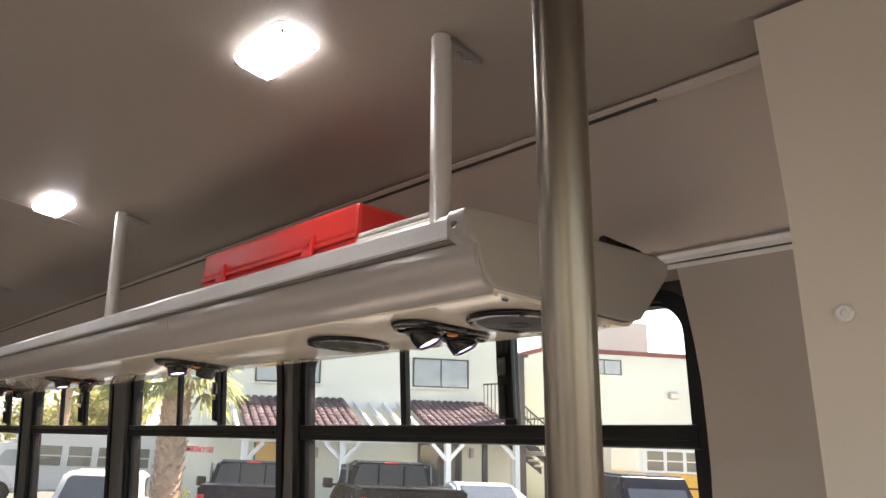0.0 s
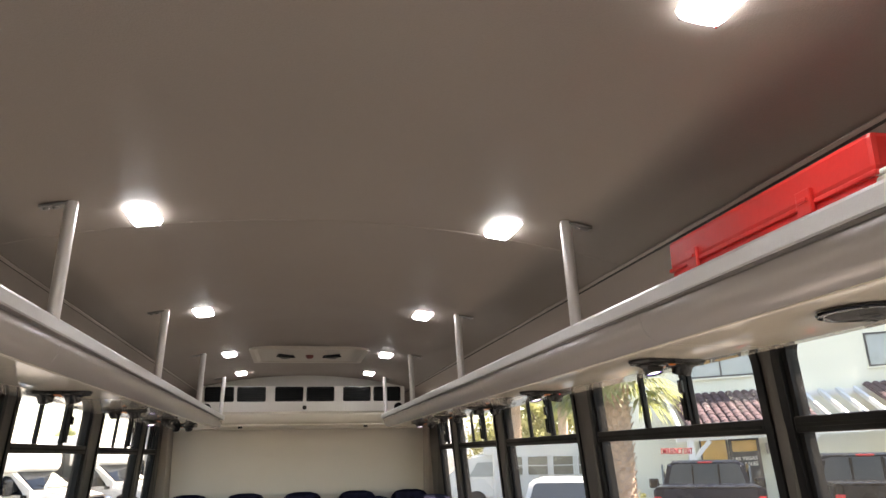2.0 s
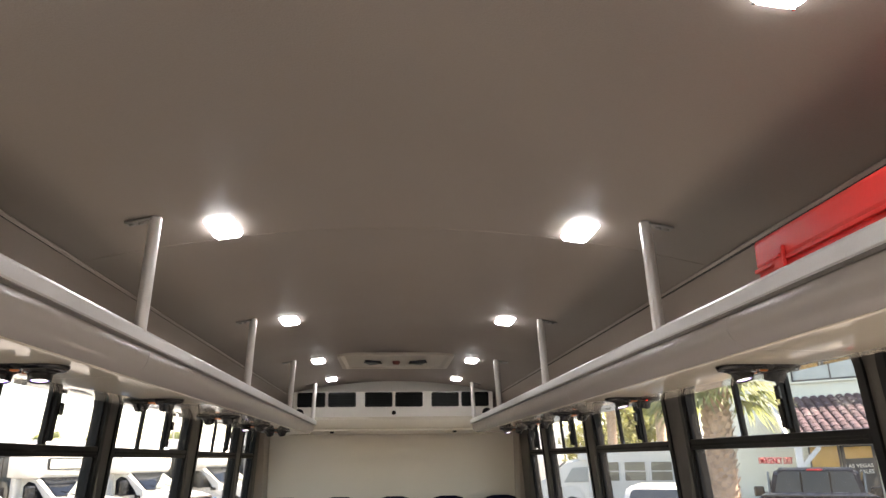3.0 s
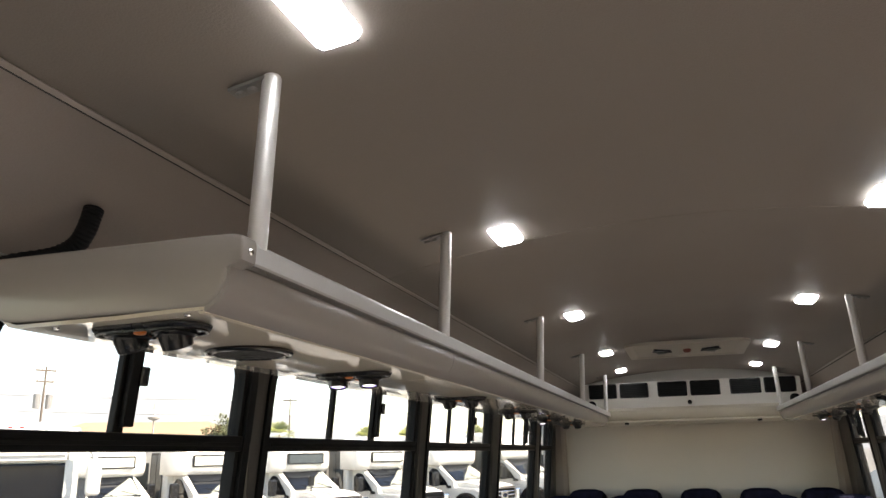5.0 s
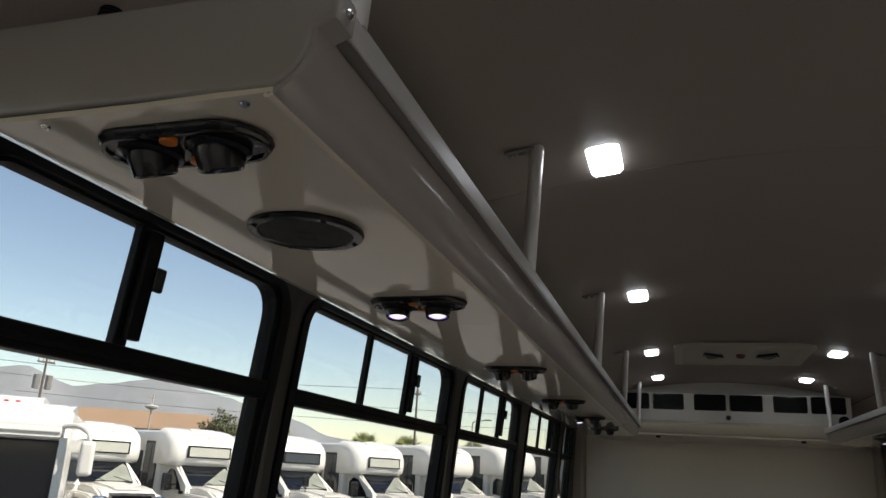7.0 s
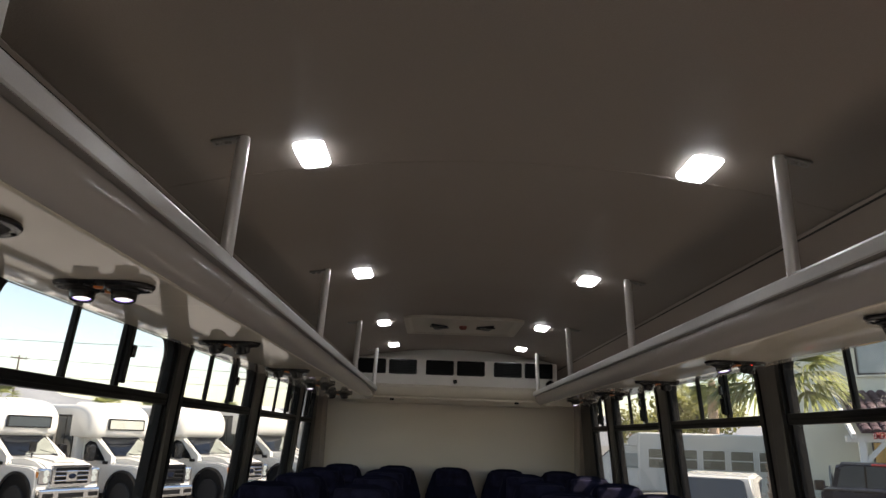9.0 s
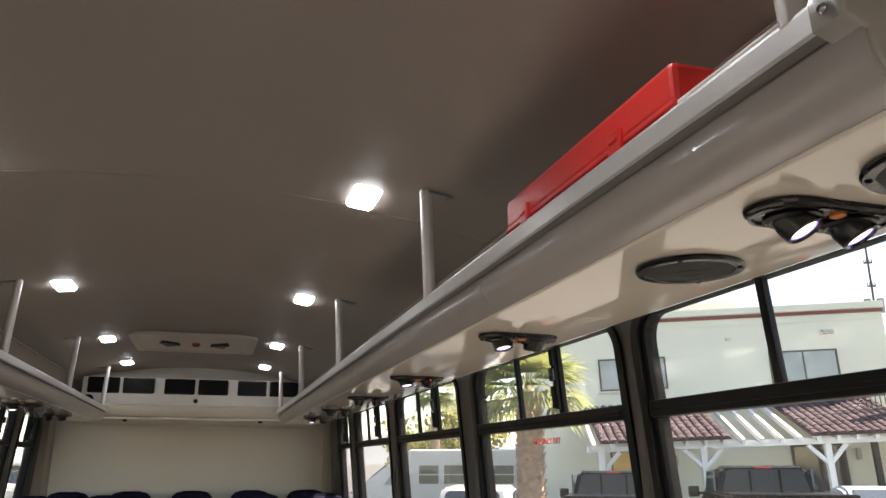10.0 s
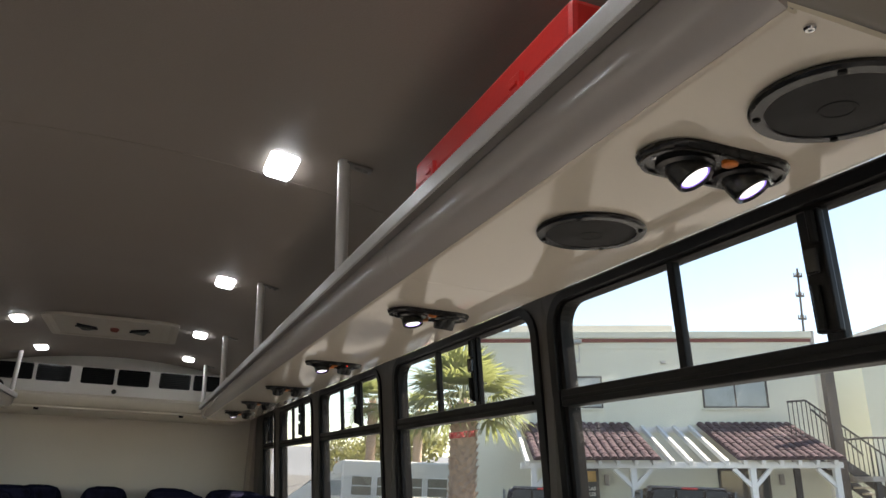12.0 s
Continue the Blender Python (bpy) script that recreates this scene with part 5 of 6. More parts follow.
def build_flat_bus(at):
    t = thing("transit_bus", "white flat-fronted bus with a tall windshield and drooping mirror", "bus", at=at)
    part("body", bx((-1.22, -9.5, 0.4), (1.22, -0.25, 3.26), 0.22, None, 5), M_VANWHITE, t, smooth=True)
    bm = prism(nb(), [(-1.6, 2.62), (-0.10, 2.62), (-0.03, 2.70), (-0.04, 2.84), (-0.12, 2.98), (-0.28, 3.12), (-0.52, 3.22), (-0.9, 3.28), (-1.6, 3.30)], SIDE, -1.225, 1.225)
    for v in bm.verts:
        v.co.x *= 1 - 0.10 * max(0.0, (v.co.y + 1.0)) ** 2
    bmesh.ops.bevel(bm, geom=bm.edges[:], offset=0.13, segments=5, affect="EDGES", clamp_overlap=True)
    part("front_cap", bm, M_VANWHITE, t, smooth=True)
    shaped("roof_fairing", [(-2.6, 3.18), (-0.60, 3.14), (-0.66, 3.28), (-0.82, 3.37), (-1.1, 3.41), (-2.6, 3.42)], 0.62, M_VANWHITE, t, 0.07)
    part("windshield", bx((-1.08, -0.28, 1.10), (1.08, -0.14, 2.60), 0.04), M_CARGLASS, t, "tall dark windshield")
    for x in (-0.2, 0.0, 0.2):
        part("marker_light", bx((x - 0.04, -0.72, 3.25), (x + 0.04, -0.63, 3.30), 0.01), M_TAIL, t)
    for sx in (-1, 1):
        part("pillar", bx((min(sx * 1.06, sx * 1.21), -0.3, 1.0), (max(sx * 1.06, sx * 1.21), -0.13, 2.66), 0.02), M_VANWHITE, t)
        a = part("mirror_arm", hose(nb(), [(sx * 1.0, -0.2, 2.85), (sx * 1.35, 0.05, 2.88), (sx * 1.55, 0.15, 2.76), (sx * 1.58, 0.16, 2.60)], 0.05, 8), M_VANWHITE, t, smooth=True)
        part("mirror", bx((sx * 1.58 - 0.13, 0.08, 2.0), (sx * 1.58 + 0.13, 0.26, 2.62), 0.07, None, 3), M_VANWHITE, a, "white drooping side mirror")
        wheel(t, sx * 1.05, -2.0, 0.46)
        for k in range(5):
            part("window", bx((sx * 1.22 - 0.012, -3.2 - k * 1.2, 1.5), (sx * 1.22 + 0.012, -2.1 - k * 1.2, 2.4), 0.01), M_DARKGLASS, t)
    part("bumper", bx((-1.2, -0.3, 0.35), (1.2, -0.02, 0.75), 0.05), M_VANWHITE, t)
    return t


bus_white = build_cutaway(heading(-12.93, 20.95, 115), M_SIGNPALE)
build_cutaway(heading(-10.88, 23.20, 115), M_DARKGLASS, False, True)
build_cutaway(heading(-8.83, 25.45, 115), M_SIGNPALE, True)
bus_plain = build_cutaway(heading(-6.83, 27.75, 115), None)
copy_thing(bus_white, heading(-14.93, 18.65, 115))
copy_thing(bus_plain, heading(-4.83, 29.95, 115))
copy_thing(bus_white, heading(-2.83, 32.15, 115))
copy_thing(bus_white, heading(-0.83, 34.35, 115))
build_flat_bus(heading(-12.1, 11.42, 140))


def build_pickup(at, paint, label):
    t = thing("pickup_truck", label, "pickup truck", "parked vehicles", at=at)
    shaped("bed", [(-5.6, 0.55), (-2.9, 0.55), (-2.9, 1.40), (-5.6, 1.44)], 0.98, paint, t, 0.04)
    shaped("cab", [(-3.0, 0.5), (-0.15, 0.5), (-0.08, 0.85), (-0.2, 1.10), (-1.15, 1.22), (-1.75, 1.80), (-2.15, 1.88), (-2.85, 1.87), (-2.97, 1.81), (-3.06, 1.3)], 0.98, paint, t, 0.09, (1.25, 1.88, 0.22))
    part("rear_window", prism(nb(), [(-0.80, 1.36), (0.80, 1.36), (0.78, 1.44), (0.69, 1.77), (0.62, 1.81), (-0.62, 1.81), (-0.69, 1.77), (-0.78, 1.44)], lambda a, b, y: (a, y + (1.9 - b) * -0.09, b), -3.035, -2.93), M_CARGLASS, t, "dark rear window")
    for x in (-0.27, 0.27):
        part("window_divider", bx((x - 0.018, -3.105, 1.38), (x + 0.018, -3.015, 1.80), 0.004), M_BLACK, t)
    part("brake_light", bx((-0.15, -3.03, 1.822), (0.15, -2.93, 1.855), 0.006), M_TAIL, t, "red high brake light")
    part("tailgate", bx((-0.86, -5.64, 0.72), (0.86, -5.58, 1.42), 0.02), paint, t)
    part("tailgate_cap", bx((-0.90, -5.65, 1.425), (0.90, -5.54, 1.455), 0.012), M_BPLAST, t, "black tailgate top rail")
    part("bumper", bx((-0.98, -5.80, 0.50), (0.98, -5.60, 0.70), 0.03), M_CHROME, t)
    for sx in (-1, 1):
        part("tail_light", bx((sx * 0.91 - 0.07, -5.65, 0.80), (sx * 0.91 + 0.07, -5.56, 1.28), 0.02), M_TAIL, t)
        part("side_window", prism(nb(), [(-2.85, 1.30), (-1.35, 1.30), (-1.78, 1.76), (-2.80, 1.80)], SIDE, sx * 0.905 - 0.02, sx * 0.905 + 0.02), M_DARKGLASS, t)
        mi = part("mirror", bx((sx * 1.18 - 0.11, -1.55, 1.24), (sx * 1.18 + 0.11, -1.43, 1.46), 0.03), M_BPLAST, t)
        part("mirror_arm", bx((min(sx * 0.92, sx * 1.15), -1.51, 1.29), (max(sx * 0.92, sx * 1.15), -1.46, 1.34)), M_BPLAST, mi)
        for y in (-1.0, -4.6):
            wheel(t, sx * 0.86, y, 0.40)
    return t


def build_car(at, paint, name, label, outline, half, glass_rear, height):
    t = thing(name, label, "car", "parked vehicles", at=at)
    shaped("body", outline, half, paint, t, 0.06, (0.95, height, 0.20))
    part("rear_window", glass_rear, M_DARKGLASS, t, "dark rear window")
    for sx in (-1, 1):
        part("tail_light", bx((sx * half * 0.88 - 0.09, -4.66, 0.75), (sx * half * 0.88 + 0.09, -4.50, 0.98), 0.02), M_TAIL, t)
        part("mirror", bx((sx * (half + 0.10) - 0.10, -1.75, 0.95), (sx * (half + 0.10) + 0.10, -1.65, 1.10), 0.03), paint, t)
        part("side_window", prism(nb(), [(-3.6, 0.98), (-1.75, 0.98), (-2.25, height - 0.12), (-3.3, height - 0.14)], SIDE, sx * (half - 0.10) - 0.02, sx * (half - 0.10) + 0.02), M_DARKGLASS, t)
        for y in (-0.9, -3.7):
            wheel(t, sx * (half - 0.12), y, 0.32)
    return t


def polar(az, d):
    return 0.0 + d * math.sin(radians(az)), 0.07 + d * math.cos(radians(az))


FA = 29.0
def towards(az, d, back):
    """Ground place of a vehicle whose point `back` metres behind its nose lies at that bearing and distance."""
    x, y = polar(az, d)
    return x + back * math.sin(radians(FA)), y + back * math.cos(radians(FA))


x, y = towards(28.95, 18.0, 3.0)
build_pickup(heading(x, y, FA), M_CARBLUE, "dark blue pickup truck parked nose to the building")
x, y = towards(38.8, 16.6, 3.0)
build_pickup(heading(x, y, FA), M_CARBLACK, "black pickup truck parked nose to the building")
SEDAN = [(-4.7, 0.3), (-0.05, 0.3), (-0.02, 0.6), (-0.9, 0.86), (-1.6, 0.95), (-2.3, 1.36), (-2.8, 1.43), (-3.3, 1.38), (-4.1, 1.02), (-4.65, 0.96), (-4.72, 0.6)]
rear = bx((-0.60, -0.012, -0.40), (0.60, 0.012, 0.40), 0.01, Matrix.Translation((0, -3.74, 1.20)) @ Matrix.Rotation(radians(-66), 4, "X"))
x, y = towards(45.4, 18.0, 3.0)
build_car(heading(x, y, FA), M_CARPALE, "sedan", "pale silver-blue sedan parked nose to the building", SEDAN, 0.90, rear, 1.43)
SUV = [(-4.7, 0.35), (-0.05, 0.35), (-0.02, 0.8), (-0.9, 1.02), (-1.5, 1.10), (-2.2, 1.70), (-2.8, 1.80), (-4.3, 1.76), (-4.62, 1.15), (-4.72, 0.7)]
rear = prism(nb(), [(-0.72, 1.02), (0.72, 1.02), (0.62, 1.44), (0.54, 1.49), (-0.54, 1.49), (-0.62, 1.44)], lambda a, b, y: (a, y + (1.02 - b) * -0.52, b), -4.70, -4.60)
x, y = towards(19.0, 18.5, 4.4)
build_car(heading(x, y, FA), M_VANWHITE, "sport_utility_car", "white sport utility car parked by the palm", [(a, b * 0.885) for a, b in SUV], 0.93, rear, 1.60)
rear = bx((-0.66, -0.012, -0.26), (0.66, 0.012, 0.26), 0.01, Matrix.Translation((0, -4.46, 1.43)) @ Matrix.Rotation(radians(-28), 4, "X"))
x, y = towards(55.6, 18.0, 3.0)
build_car(heading(x, y, FA), M_CARBLUE, "sport_utility_car", "dark sport utility car parked by the school bus", SUV, 0.93, rear, 1.80)


def build_minibus(at):
    t = thing("minibus", "white cutaway minibus with black-framed sliding windows", "bus", "parked vehicles", at=at)
    part("body", bx((-1.1, -7.2, 0.45), (1.1, -1.75, 2.62), 0.09, None, 3), M_VANWHITE, t)
    shaped("cab", [(-2.1, 0.45), (0.5, 0.45), (0.6, 0.95), (0.1, 1.22), (-0.95, 2.10), (-2.1, 2.20)], 0.98, M_VANWHITE, t, 0.08, (1.2, 2.2, 0.12))
    part("windshield", bx((-0.80, -0.012, -0.58), (0.80, 0.035, 0.58), 0.02, Matrix.Translation((0, -0.42, 1.66)) @ Matrix.Rotation(radians(50), 4, "X")), M_DARKGLASS, t)
    shaped("front_cap", [(-1.9, 2.05), (-1.45, 2.05), (-1.35, 2.2), (-1.5, 2.5), (-1.9, 2.64)], 1.05, M_VANWHITE, t, 0.06)
    for sx in (-1, 1):
        part("side_window", prism(nb(), [(-1.80, 1.28), (-0.80, 1.28), (-1.15, 1.82), (-1.80, 1.84)], SIDE, sx * 0.945 - 0.02, sx * 0.945 + 0.02), M_BLIND, t)
        part("door_seam", bx((sx * 0.975 - 0.012, -1.90, 0.6), (sx * 0.975 + 0.012, -1.88, 1.25)), M_CONC, t)
        part("cab_door_handle", bx((sx * 0.985 - 0.02, -1.9, 1.0), (sx * 0.985 + 0.02, -1.75, 1.05)), M_BLACK, t)
        for k in range(5):
            y0 = -2.95 - k * 0.98
            w = part("window", bx((sx * 1.1 - 0.012, y0, 1.30), (sx * 1.1 + 0.014, y0 + 0.84, 2.05), 0.02), M_PAINTWOOD, t, "white-framed sliding window")
            for z in (1.33, 1.69):
                part("pane", bx((sx * 1.108 - 0.012, y0 + 0.04, z), (sx * 1.108 + 0.012, y0 + 0.80, z + 0.32)), M_TANGLASS, w)
            part("rail", bx((sx * 1.115 - 0.01, y0, 1.655), (sx * 1.115 + 0.01, y0 + 0.84, 1.685)), M_VANWHITE, w)
        for y in (-1.1, -5.6):
            wheel(t, sx * 0.9, y, 0.38)
    part("marker_light", bx((-0.05, -1.55, 2.50), (0.05, -1.45, 2.54)), M_AMBER, t)
    return t


def build_school_bus(at):
    t = thing("school_bus", "yellow school bus with a white roof line and split windows", "bus", "parked vehicles", at=at)
    part("body", bx((-1.2, -10, 0.5), (1.2, 0, 1.74), 0.10, None, 3), M_YELLOW, t)
    part("upper_body", bx((-1.19, -9.95, 1.70), (1.19, -0.05, 2.95), 0.10, None, 3), M_VANWHITE, t, "white upper body")
    for sx in (-1, 1):
        part("rub_rail", bx((sx * 1.2 - 0.015, -9.9, 1.18), (sx * 1.2 + 0.02, -0.1, 1.24)), M_BLACK, t)
        part("rub_rail", bx((sx * 1.2 - 0.015, -9.9, 0.78), (sx * 1.2 + 0.02, -0.1, 0.84)), M_BLACK, t)
        part("white_band", bx((sx * 1.2 - 0.015, -9.8, 1.72), (sx * 1.2 + 0.018, -0.2, 2.55)), M_VANWHITE, t)
        for k in range(12):
            w = part("window", bx((sx * 1.21 - 0.012, -9.6 + k * 0.78, 1.80), (sx * 1.21 + 0.012, -8.96 + k * 0.78, 2.47), 0.01), M_DARKGLASS, t)
            part("sash", bx((sx * 1.225 - 0.008, -9.6 + k * 0.78, 2.12), (sx * 1.225 + 0.008, -8.96 + k * 0.78, 2.16)), M_VANWHITE, w)
        for y in (-1.5, -7.0):
            wheel(t, sx * 1.0, y, 0.46)
    return t


x, y = polar(11.2, 32.0)
build_minibus(heading(x, y, 285))
x, y = polar(55.5, 30.0)
build_school_bus(heading(x, y, 300))


# ---- trees, shrub, poles, hills ----
def leaf_fan(bm, root, way, length, width, droop, rng, blades=21):
    """A fan-palm leaf: a stalk and narrow blades that spread and droop."""
    way = way.normalized()
    side = way.cross(Vector((0, 0, 1))).normalized()
    up = side.cross(way).normalized()
    hub = root + way * length * 0.42
    for s in (-1, 1):
        a, b = root + side * 0.015 * s, hub + side * 0.012 * s
        if s < 0:
            p, q = bm.verts.new(a), bm.verts.new(b)
        else:
            bm.faces.new((p, q, bm.verts.new(b), bm.verts.new(a)))
    for k in range(blades):
        ang = radians(-78 + 156 * k / (blades - 1)) + rng.uniform(-0.05, 0.05)
        d = way * math.cos(ang) + side * math.sin(ang)
        ln = length * 0.60 * (0.78 + 0.22 * math.cos(ang)) * rng.uniform(0.85, 1.1)
        w = side * math.cos(ang) * width - way * math.sin(ang) * width
        m1 = hub + d * ln * 0.55 + up * 0.05 * ln - Vector((0, 0, droop * ln * 0.22))
        tip = hub + d * ln - Vector((0, 0, droop * ln * rng.uniform(0.55, 0.95)))
        v = [bm.verts.new(c) for c in (hub - w * 0.3, hub + w * 0.3, m1 + w, m1 - w, tip)]
        bm.faces.new((v[0], v[1], v[2], v[3]))
        bm.faces.new((v[3], v[2], v[4]))


def build_palm(az, d, height, r, leaf, seed, label="fan palm with a rough brown trunk and dusty green crown", boots=True, n_leaf=46, lower=0.25):
    rng = random.Random(seed)
    x, y = polar(az, d)
    t = thing("palm_tree", label, "palm tree", "palms", at=(x, y, ground_z(x, y)))
    bm = nb()
    prof = [(r * 1.25, 0.0), (r * 1.05, 0.4), (r, height * 0.5), (r * 1.02, height * 0.85), (r * 0.7, height), (r * 0.2, height + 0.15)]
    tr = part("trunk", lathe(bm, prof, None, 18), M_TRUNK, t, smooth=True)
    if boots:
        bm = nb()
        k = 0
        z = 0.5
        while z < height - 0.05:
            a = k * 2.399
            c, s = math.cos(a), math.sin(a)
            o, tang = Vector((c, s, 0)), Vector((-s, c, 0))
            base = o * r * 0.93 + Vector((0, 0, z))
            w = r * 0.26
            tipp = o * (r * 1.12 + rng.uniform(0, 0.05)) + Vector((0, 0, z + 0.10 + rng.uniform(-0.03, 0.05)))
            v = [bm.verts.new(q) for q in (base - tang * w, base + tang * w, tipp + tang * w * 0.5, tipp - tang * w * 0.5, o * r * 0.95 + Vector((0, 0, z + 0.09)))]
            bm.faces.new((v[0], v[1], v[2], v[3]))
            bm.faces.new((v[3], v[2], v[4]))
            k += 1
            z += height / 420
        tagged(part("bark_scales", bm, M_TRUNK, t), kind="stuff")
    for k in range(n_leaf):
        bm = nb()
        a = k * 2.399 + rng.uniform(-0.2, 0.2)
        f = k / n_leaf
        el = radians(78 - 118 * f ** 0.9 * (1 + lower) / 1.25 + rng.uniform(-6, 6))
        way = Vector((math.cos(a) * math.cos(el), math.sin(a) * math.cos(el), math.sin(el)))
        leaf_fan(bm, Vector((0, 0, height - 0.05)) + way * r * 0.4, way, leaf * rng.uniform(0.85, 1.1), 0.021 * leaf, 0.15 + 0.55 * f, rng)
        part("frond", bm, M_FROND, t)
    return t


def build_tree(az, d, height, spread, seed, label, z=None, clumps=60, leaf=None):
    rng = random.Random(seed)
    x, y = polar(az, d)
    t = thing("tree", label, "tree", "trees", at=(x, y, ground_z(x, y) if z is None else z))
    bm = nb()
    lathe(bm, [(height * 0.045, 0), (height * 0.035, height * 0.3), (height * 0.02, height * 0.6), (0.01, height * 0.75)], None, 10)
    for k in range(5):
        a = k * 1.3 + rng.random()
        tube(bm, (0, 0, height * (0.3 + 0.07 * k)), (math.cos(a) * spread * 0.6, math.sin(a) * spread * 0.6, height * (0.55 + 0.08 * k)), height * 0.014, 6, height * 0.005)
    part("trunk", bm, M_BARK, t)
    verts, faces = [], []
    for c in range(clumps):
        u, v, w = rng.gauss(0, 0.42), rng.gauss(0, 0.42), rng.gauss(0, 0.36)
        cc = Vector((u * spread, v * spread, height * 0.68 + w * height * 0.34))
        cr = spread * rng.uniform(0.16, 0.3)
        for q in range(34):
            dv = Vector((rng.gauss(0, 1), rng.gauss(0, 1), rng.gauss(0, 0.8))).normalized() * cr * rng.uniform(0.4, 1.0)
            p = cc + dv
            s = spread * rng.uniform(0.035, 0.07)
            e1 = Vector((rng.gauss(0, 1), rng.gauss(0, 1), rng.gauss(0, 1))).normalized() * s
            e2 = e1.cross(Vector((rng.gauss(0, 1), rng.gauss(0, 1), rng.gauss(0, 1)))).normalized() * s * 0.6
            n0 = len(verts)
            verts += [p - e1, p + e2, p + e1, p - e2]
            faces.append((n0, n0 + 1, n0 + 2, n0 + 3))
    me = bpy.data.meshes.new("crown")
    me.from_pydata([tuple(v) for v in verts], [], faces)
    me.materials.append(leaf or M_LEAF)
    o = new("crown", me)
    o.parent = t
    return t


build_palm(23.2, 15.5, 3.45, 0.25, 1.42, 3, n_leaf=44, lower=0.0)
build_palm(16.2, 38.0, 5.5, 0.22, 1.45, 5, n_leaf=40)
build_palm(19.6, 40.0, 5.0, 0.24, 1.5, 7, boots=False, n_leaf=34)
build_palm(-23.0, 75, 4.1, 0.25, 1.8, 8, boots=False, n_leaf=26, label="distant fan palm beyond the parked buses")
build_palm(-19.9, 78, 4.1, 0.25, 2.0, 9, boots=False, n_leaf=26, label="distant fan palm beyond the parked buses")
build_palm(-29.4, 70, 4.4, 0.25, 1.8, 10, boots=False, n_leaf=26, label="distant fan palm beyond the parked buses")
build_palm(-15.0, 82, 4.0, 0.25, 1.9, 11, boots=False, n_leaf=26, label="distant fan palm beyond the parked buses")
build_tree(-33.2, 62, 5.8, 1.7, 21, "round dark green tree beyond the parked buses", clumps=240, leaf=M_LEAFDARK)
build_tree(14.6, 41, 3.9, 1.9, 22, "leafy green tree behind the minibus", clumps=70)
build_tree(18.2, 46, 5.6, 3.2, 23, "leafy green tree behind the minibus", clumps=70)
build_tree(24.6, 17.0, 1.35, 0.6, 25, "small bright green shrub beside the building", clumps=40)


def build_far_house():
    o = Vector((*polar(-38.5, 66), 0.0))
    t = thing("distant_building", "long low building with a brown hipped roof", "building", at=pose(o.x, o.y, ground_z(o.x, o.y), 0, 0, 30))
    part("wall", bx((-8, 0, 0), (7, 9, 4.4)), M_STUCCO, t)
    bm = nb()
    v = [bm.verts.new(c) for c in ((-8.6, -0.6, 4.3), (7.6, -0.6, 4.3), (7.6, 9.6, 4.3), (-8.6, 9.6, 4.3), (-5.5, 4.5, 5.85), (4.5, 4.5, 5.85))]
    for f in ((0, 1, 5, 4), (1, 2, 5), (2, 3, 4, 5), (3, 0, 4), (0, 3, 2, 1)):
        bm.faces.new([v[k] for k in f])
    part("roof", bm, M_BROWNROOF, t, "brown hipped roof")
    for x in (-5, -1.5, 2, 5):
        part("window", bx((x - 0.7, -0.03, 1.0), (x + 0.7, 0.01, 2.2)), M_DARKGLASS, t)


build_far_house()


def build_utility_pole(az, d, height, arms, label):
    x, y = polar(az, d)
    t = thing("utility_pole", label, "utility pole", "poles", at=pose(x, y, ground_z(x, y), 0, 0, -az + 20))
    part("mast", tube(nb(), (0, 0, 0), (0, 0, height), 0.11, 10, 0.07), M_POLEWOOD, t, smooth=True)
    for z, w in arms:
        c = part("crossarm", bx((-w, -0.06, z - 0.06), (w, 0.06, z + 0.06)), M_POLEWOOD, t)
        for k in (-0.9, -0.35, 0.35, 0.9):
            part("insulator", tube(nb(), (k * w, 0, z + 0.06), (k * w, 0, z + 0.28), 0.05, 6), M_CONC, c)
    if len(arms) > 1:
        part("transformer", tube(nb(), (0.42, 0, arms[-1][0] - 1.9), (0.42, 0, arms[-1][0] - 0.9), 0.24, 10), M_DARKSTEEL, t)
        part("transformer", tube(nb(), (-0.42, 0, arms[-1][0] - 1.9), (-0.42, 0, arms[-1][0] - 0.9), 0.24, 10), M_DARKSTEEL, t)
    return t


build_utility_pole(-45.0, 62, 9.4, ((9.1, 0.7), (8.3, 0.6)), "weathered utility pole with crossarms and transformers")
build_utility_pole(-28.7, 80, 8.6, ((8.3, 0.7),), "thin utility pole behind the bus row")
build_utility_pole(-19.4, 60, 8.9, ((8.0, 0.3),), "thin utility pole behind the bus row")
build_utility_pole(46.9, 60, 17.6, ((17.0, 0.3), (15.5, 0.28), (13.8, 0.28)), "tall utility pole behind the office building")
build_utility_pole(40.5, 75, 15.4, ((15.0, 0.2),), "distant thin pole behind the office building")


def build_street_lamp(az, d, height, arm=True):
    x, y = polar(az, d)
    t = thing("street_lamp", "tall metal parking lot lamp on a straight mast", "street lamp", at=pose(x, y, ground_z(x, y), 0, 0, -az))
    part("mast", tube(nb(), (0, 0, 0), (0, 0, height), 0.09, 8, 0.05), M_CONC, t)
    if arm:
        part("arm", tube(nb(), (0, 0, height), (1.0, 0, height + 0.2), 0.05, 8), M_CONC, t)
        part("head", bx((0.9, -0.12, height + 0.14), (1.4, 0.12, height + 0.26), 0.03), M_CONC, t)
    else:
        part("head", lathe(nb(), [(0.06, -0.25), (0.42, -0.12), (0.46, 0.0), (0.3, 0.1), (0.04, 0.16)], Matrix.Translation((0, 0, height - 0.9)), 14), M_CONC, t, "round lamp head")
        part("finial", tube(nb(), (-0.25, 0, height - 0.25), (0.25, 0, height - 0.25), 0.03, 6), M_CONC, t)


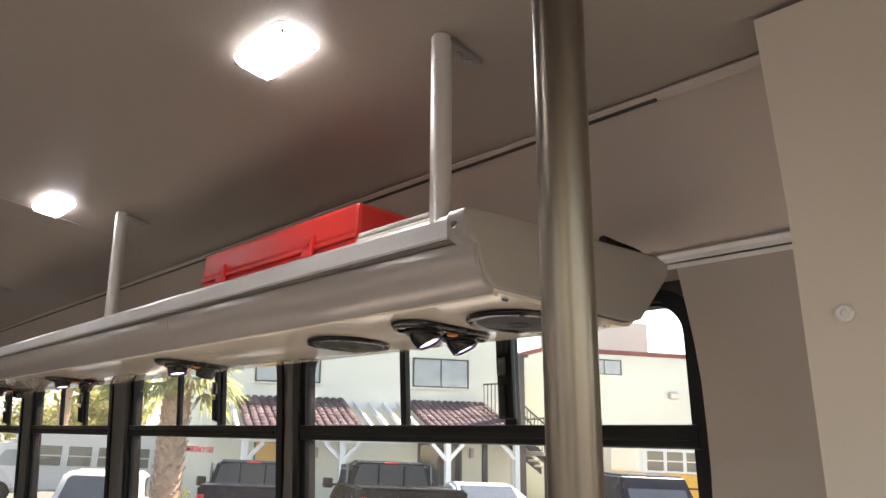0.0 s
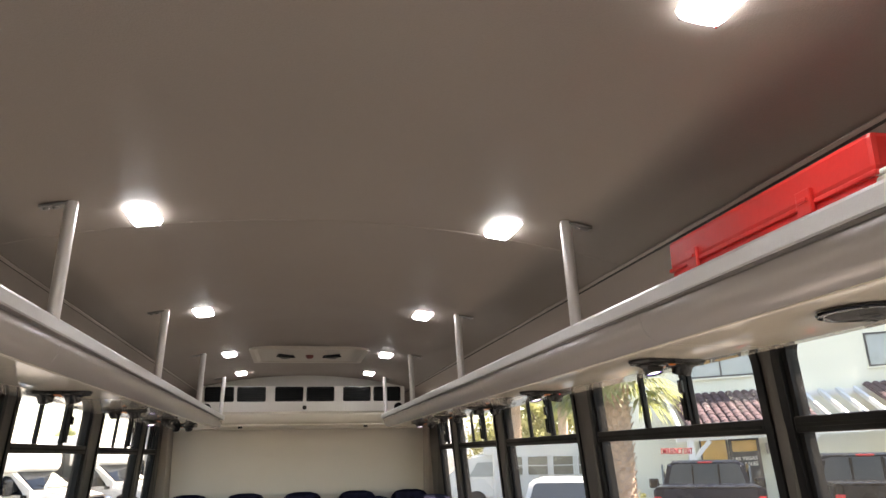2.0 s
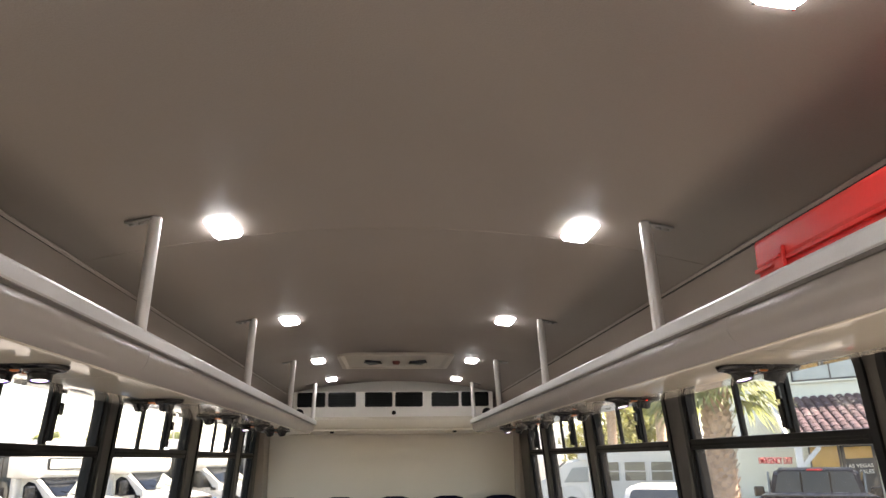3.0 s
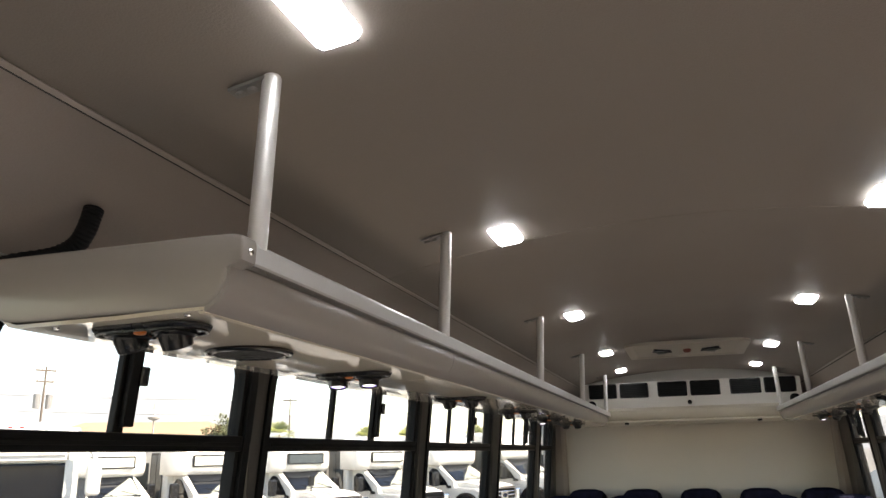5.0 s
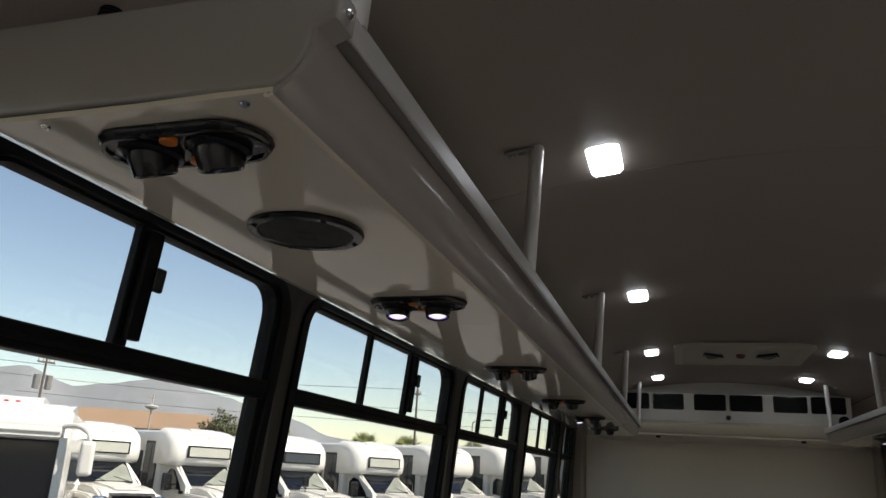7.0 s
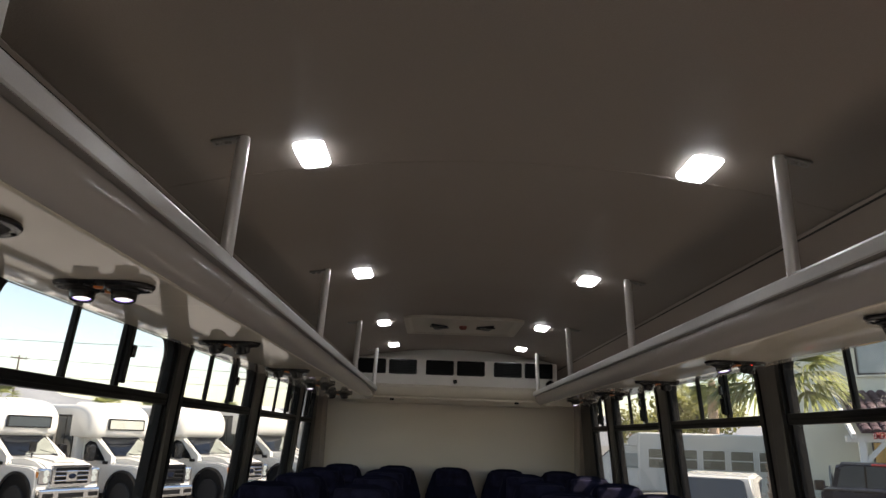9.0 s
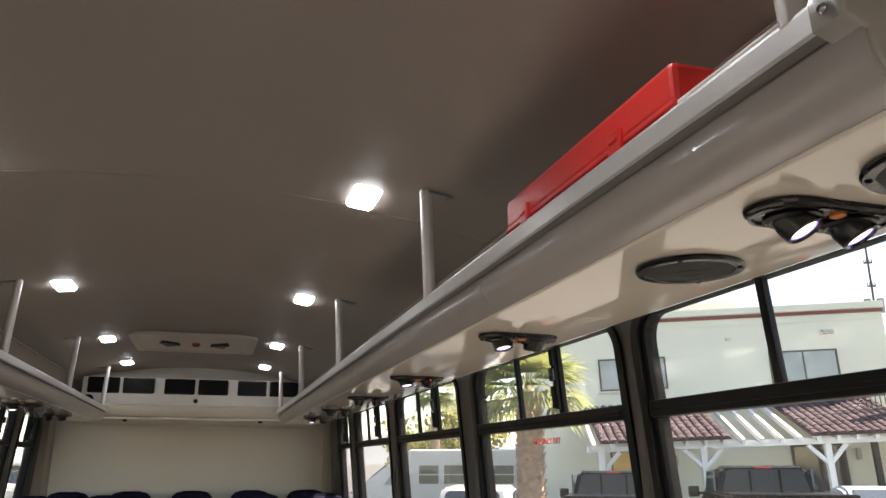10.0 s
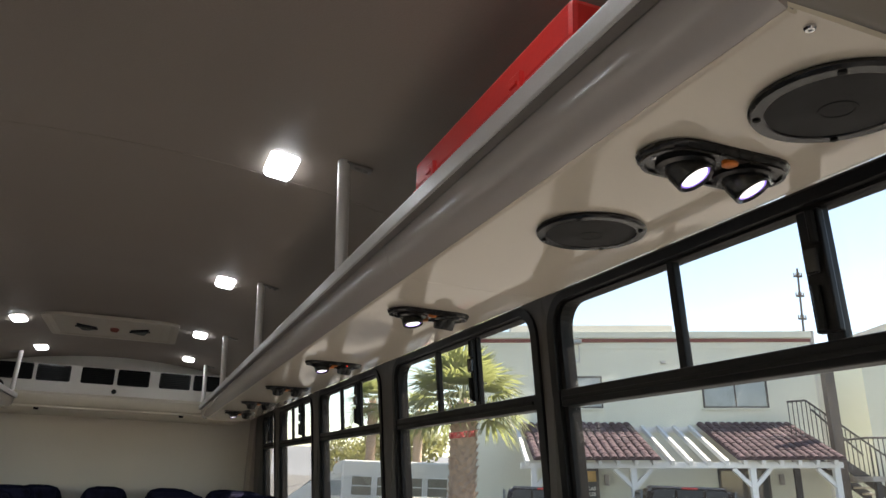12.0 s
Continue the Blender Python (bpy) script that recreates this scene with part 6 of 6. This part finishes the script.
build_street_lamp(-15.2, 58, 6.0)
build_street_lamp(-38.0, 60, 6.6, False)

for n, (p, q) in enumerate((((40, 62, 15.0), (120, -20, 15.0)), ((40, 62, 13.6), (120, -20, 13.4)), ((-60, 55, 7.6), (20, 75, 7.2)), ((-60, 57, 6.2), (20, 77, 6.4)), ((-70, 30, 9.3), (-21, 56, 7.1)), ((10, 90, 14), (40, 62, 14.6)))):
    p, q = Vector(p), Vector(q)
    pts = [p.lerp(q, k / 6) - Vector((0, 0, 1.2 * (1 - (k / 3 - 1) ** 2))) for k in range(7)]
    tagged(part("power_line", hose(nb(), pts, 0.017, 5), M_IRON), "thin dark overhead power line", "power line", "power lines")

RIDGE = ((-95, 3.5), (-70, 4.6), (-56, 4.9), (-50, 4.4), (-46.2, 5.25), (-43.3, 4.05), (-41, 4.5), (-38, 5.1), (-35.5, 4.7), (-33, 4.15), (-29.9, 3.4), (-28.1, 3.0), (-25.8, 2.0), (-22, 1.45), (-15, 1.2), (-5, 1.0), (5, 1.3), (10, 1.9), (14, 2.1), (20, 1.6), (40, 1.2), (90, 1.5))
bm = nb()
cols = []
rng = random.Random(4)
a = -95.0
while a <= 90:
    for (a0, e0), (a1, e1) in zip(RIDGE, RIDGE[1:]):
        if a0 <= a <= a1:
            el = e0 + (e1 - e0) * (a - a0) / (a1 - a0)
    el += 0.10 * noise.noise(Vector((a * 0.9, 0, 0))) + 0.07 * noise.noise(Vector((a * 2.7, 3, 0)))
    h = 900 * math.tan(radians(el))
    col = []
    for k in range(7):
        f = k / 6
        dd = 900 + (1 - f) * -160 + 9 * noise.noise(Vector((a * 0.35, f * 2, 1)))
        col.append(bm.verts.new((dd * math.sin(radians(a)), dd * math.cos(radians(a)), -3 + (h + 3) * f ** 1.2)))
    bb = 1100
    col.append(bm.verts.new((bb * math.sin(radians(a)), bb * math.cos(radians(a)), -3)))
    cols.append(col)
    a += 0.7
for p, q in zip(cols, cols[1:]):
    for k in range(7):
        bm.faces.new((p[k], q[k], q[k + 1], p[k + 1]))
tagged(part("backdrop_hills", bm, M_HILL, smooth=True), "hazy grey desert mountains on the horizon", "mountains", kind="structure")
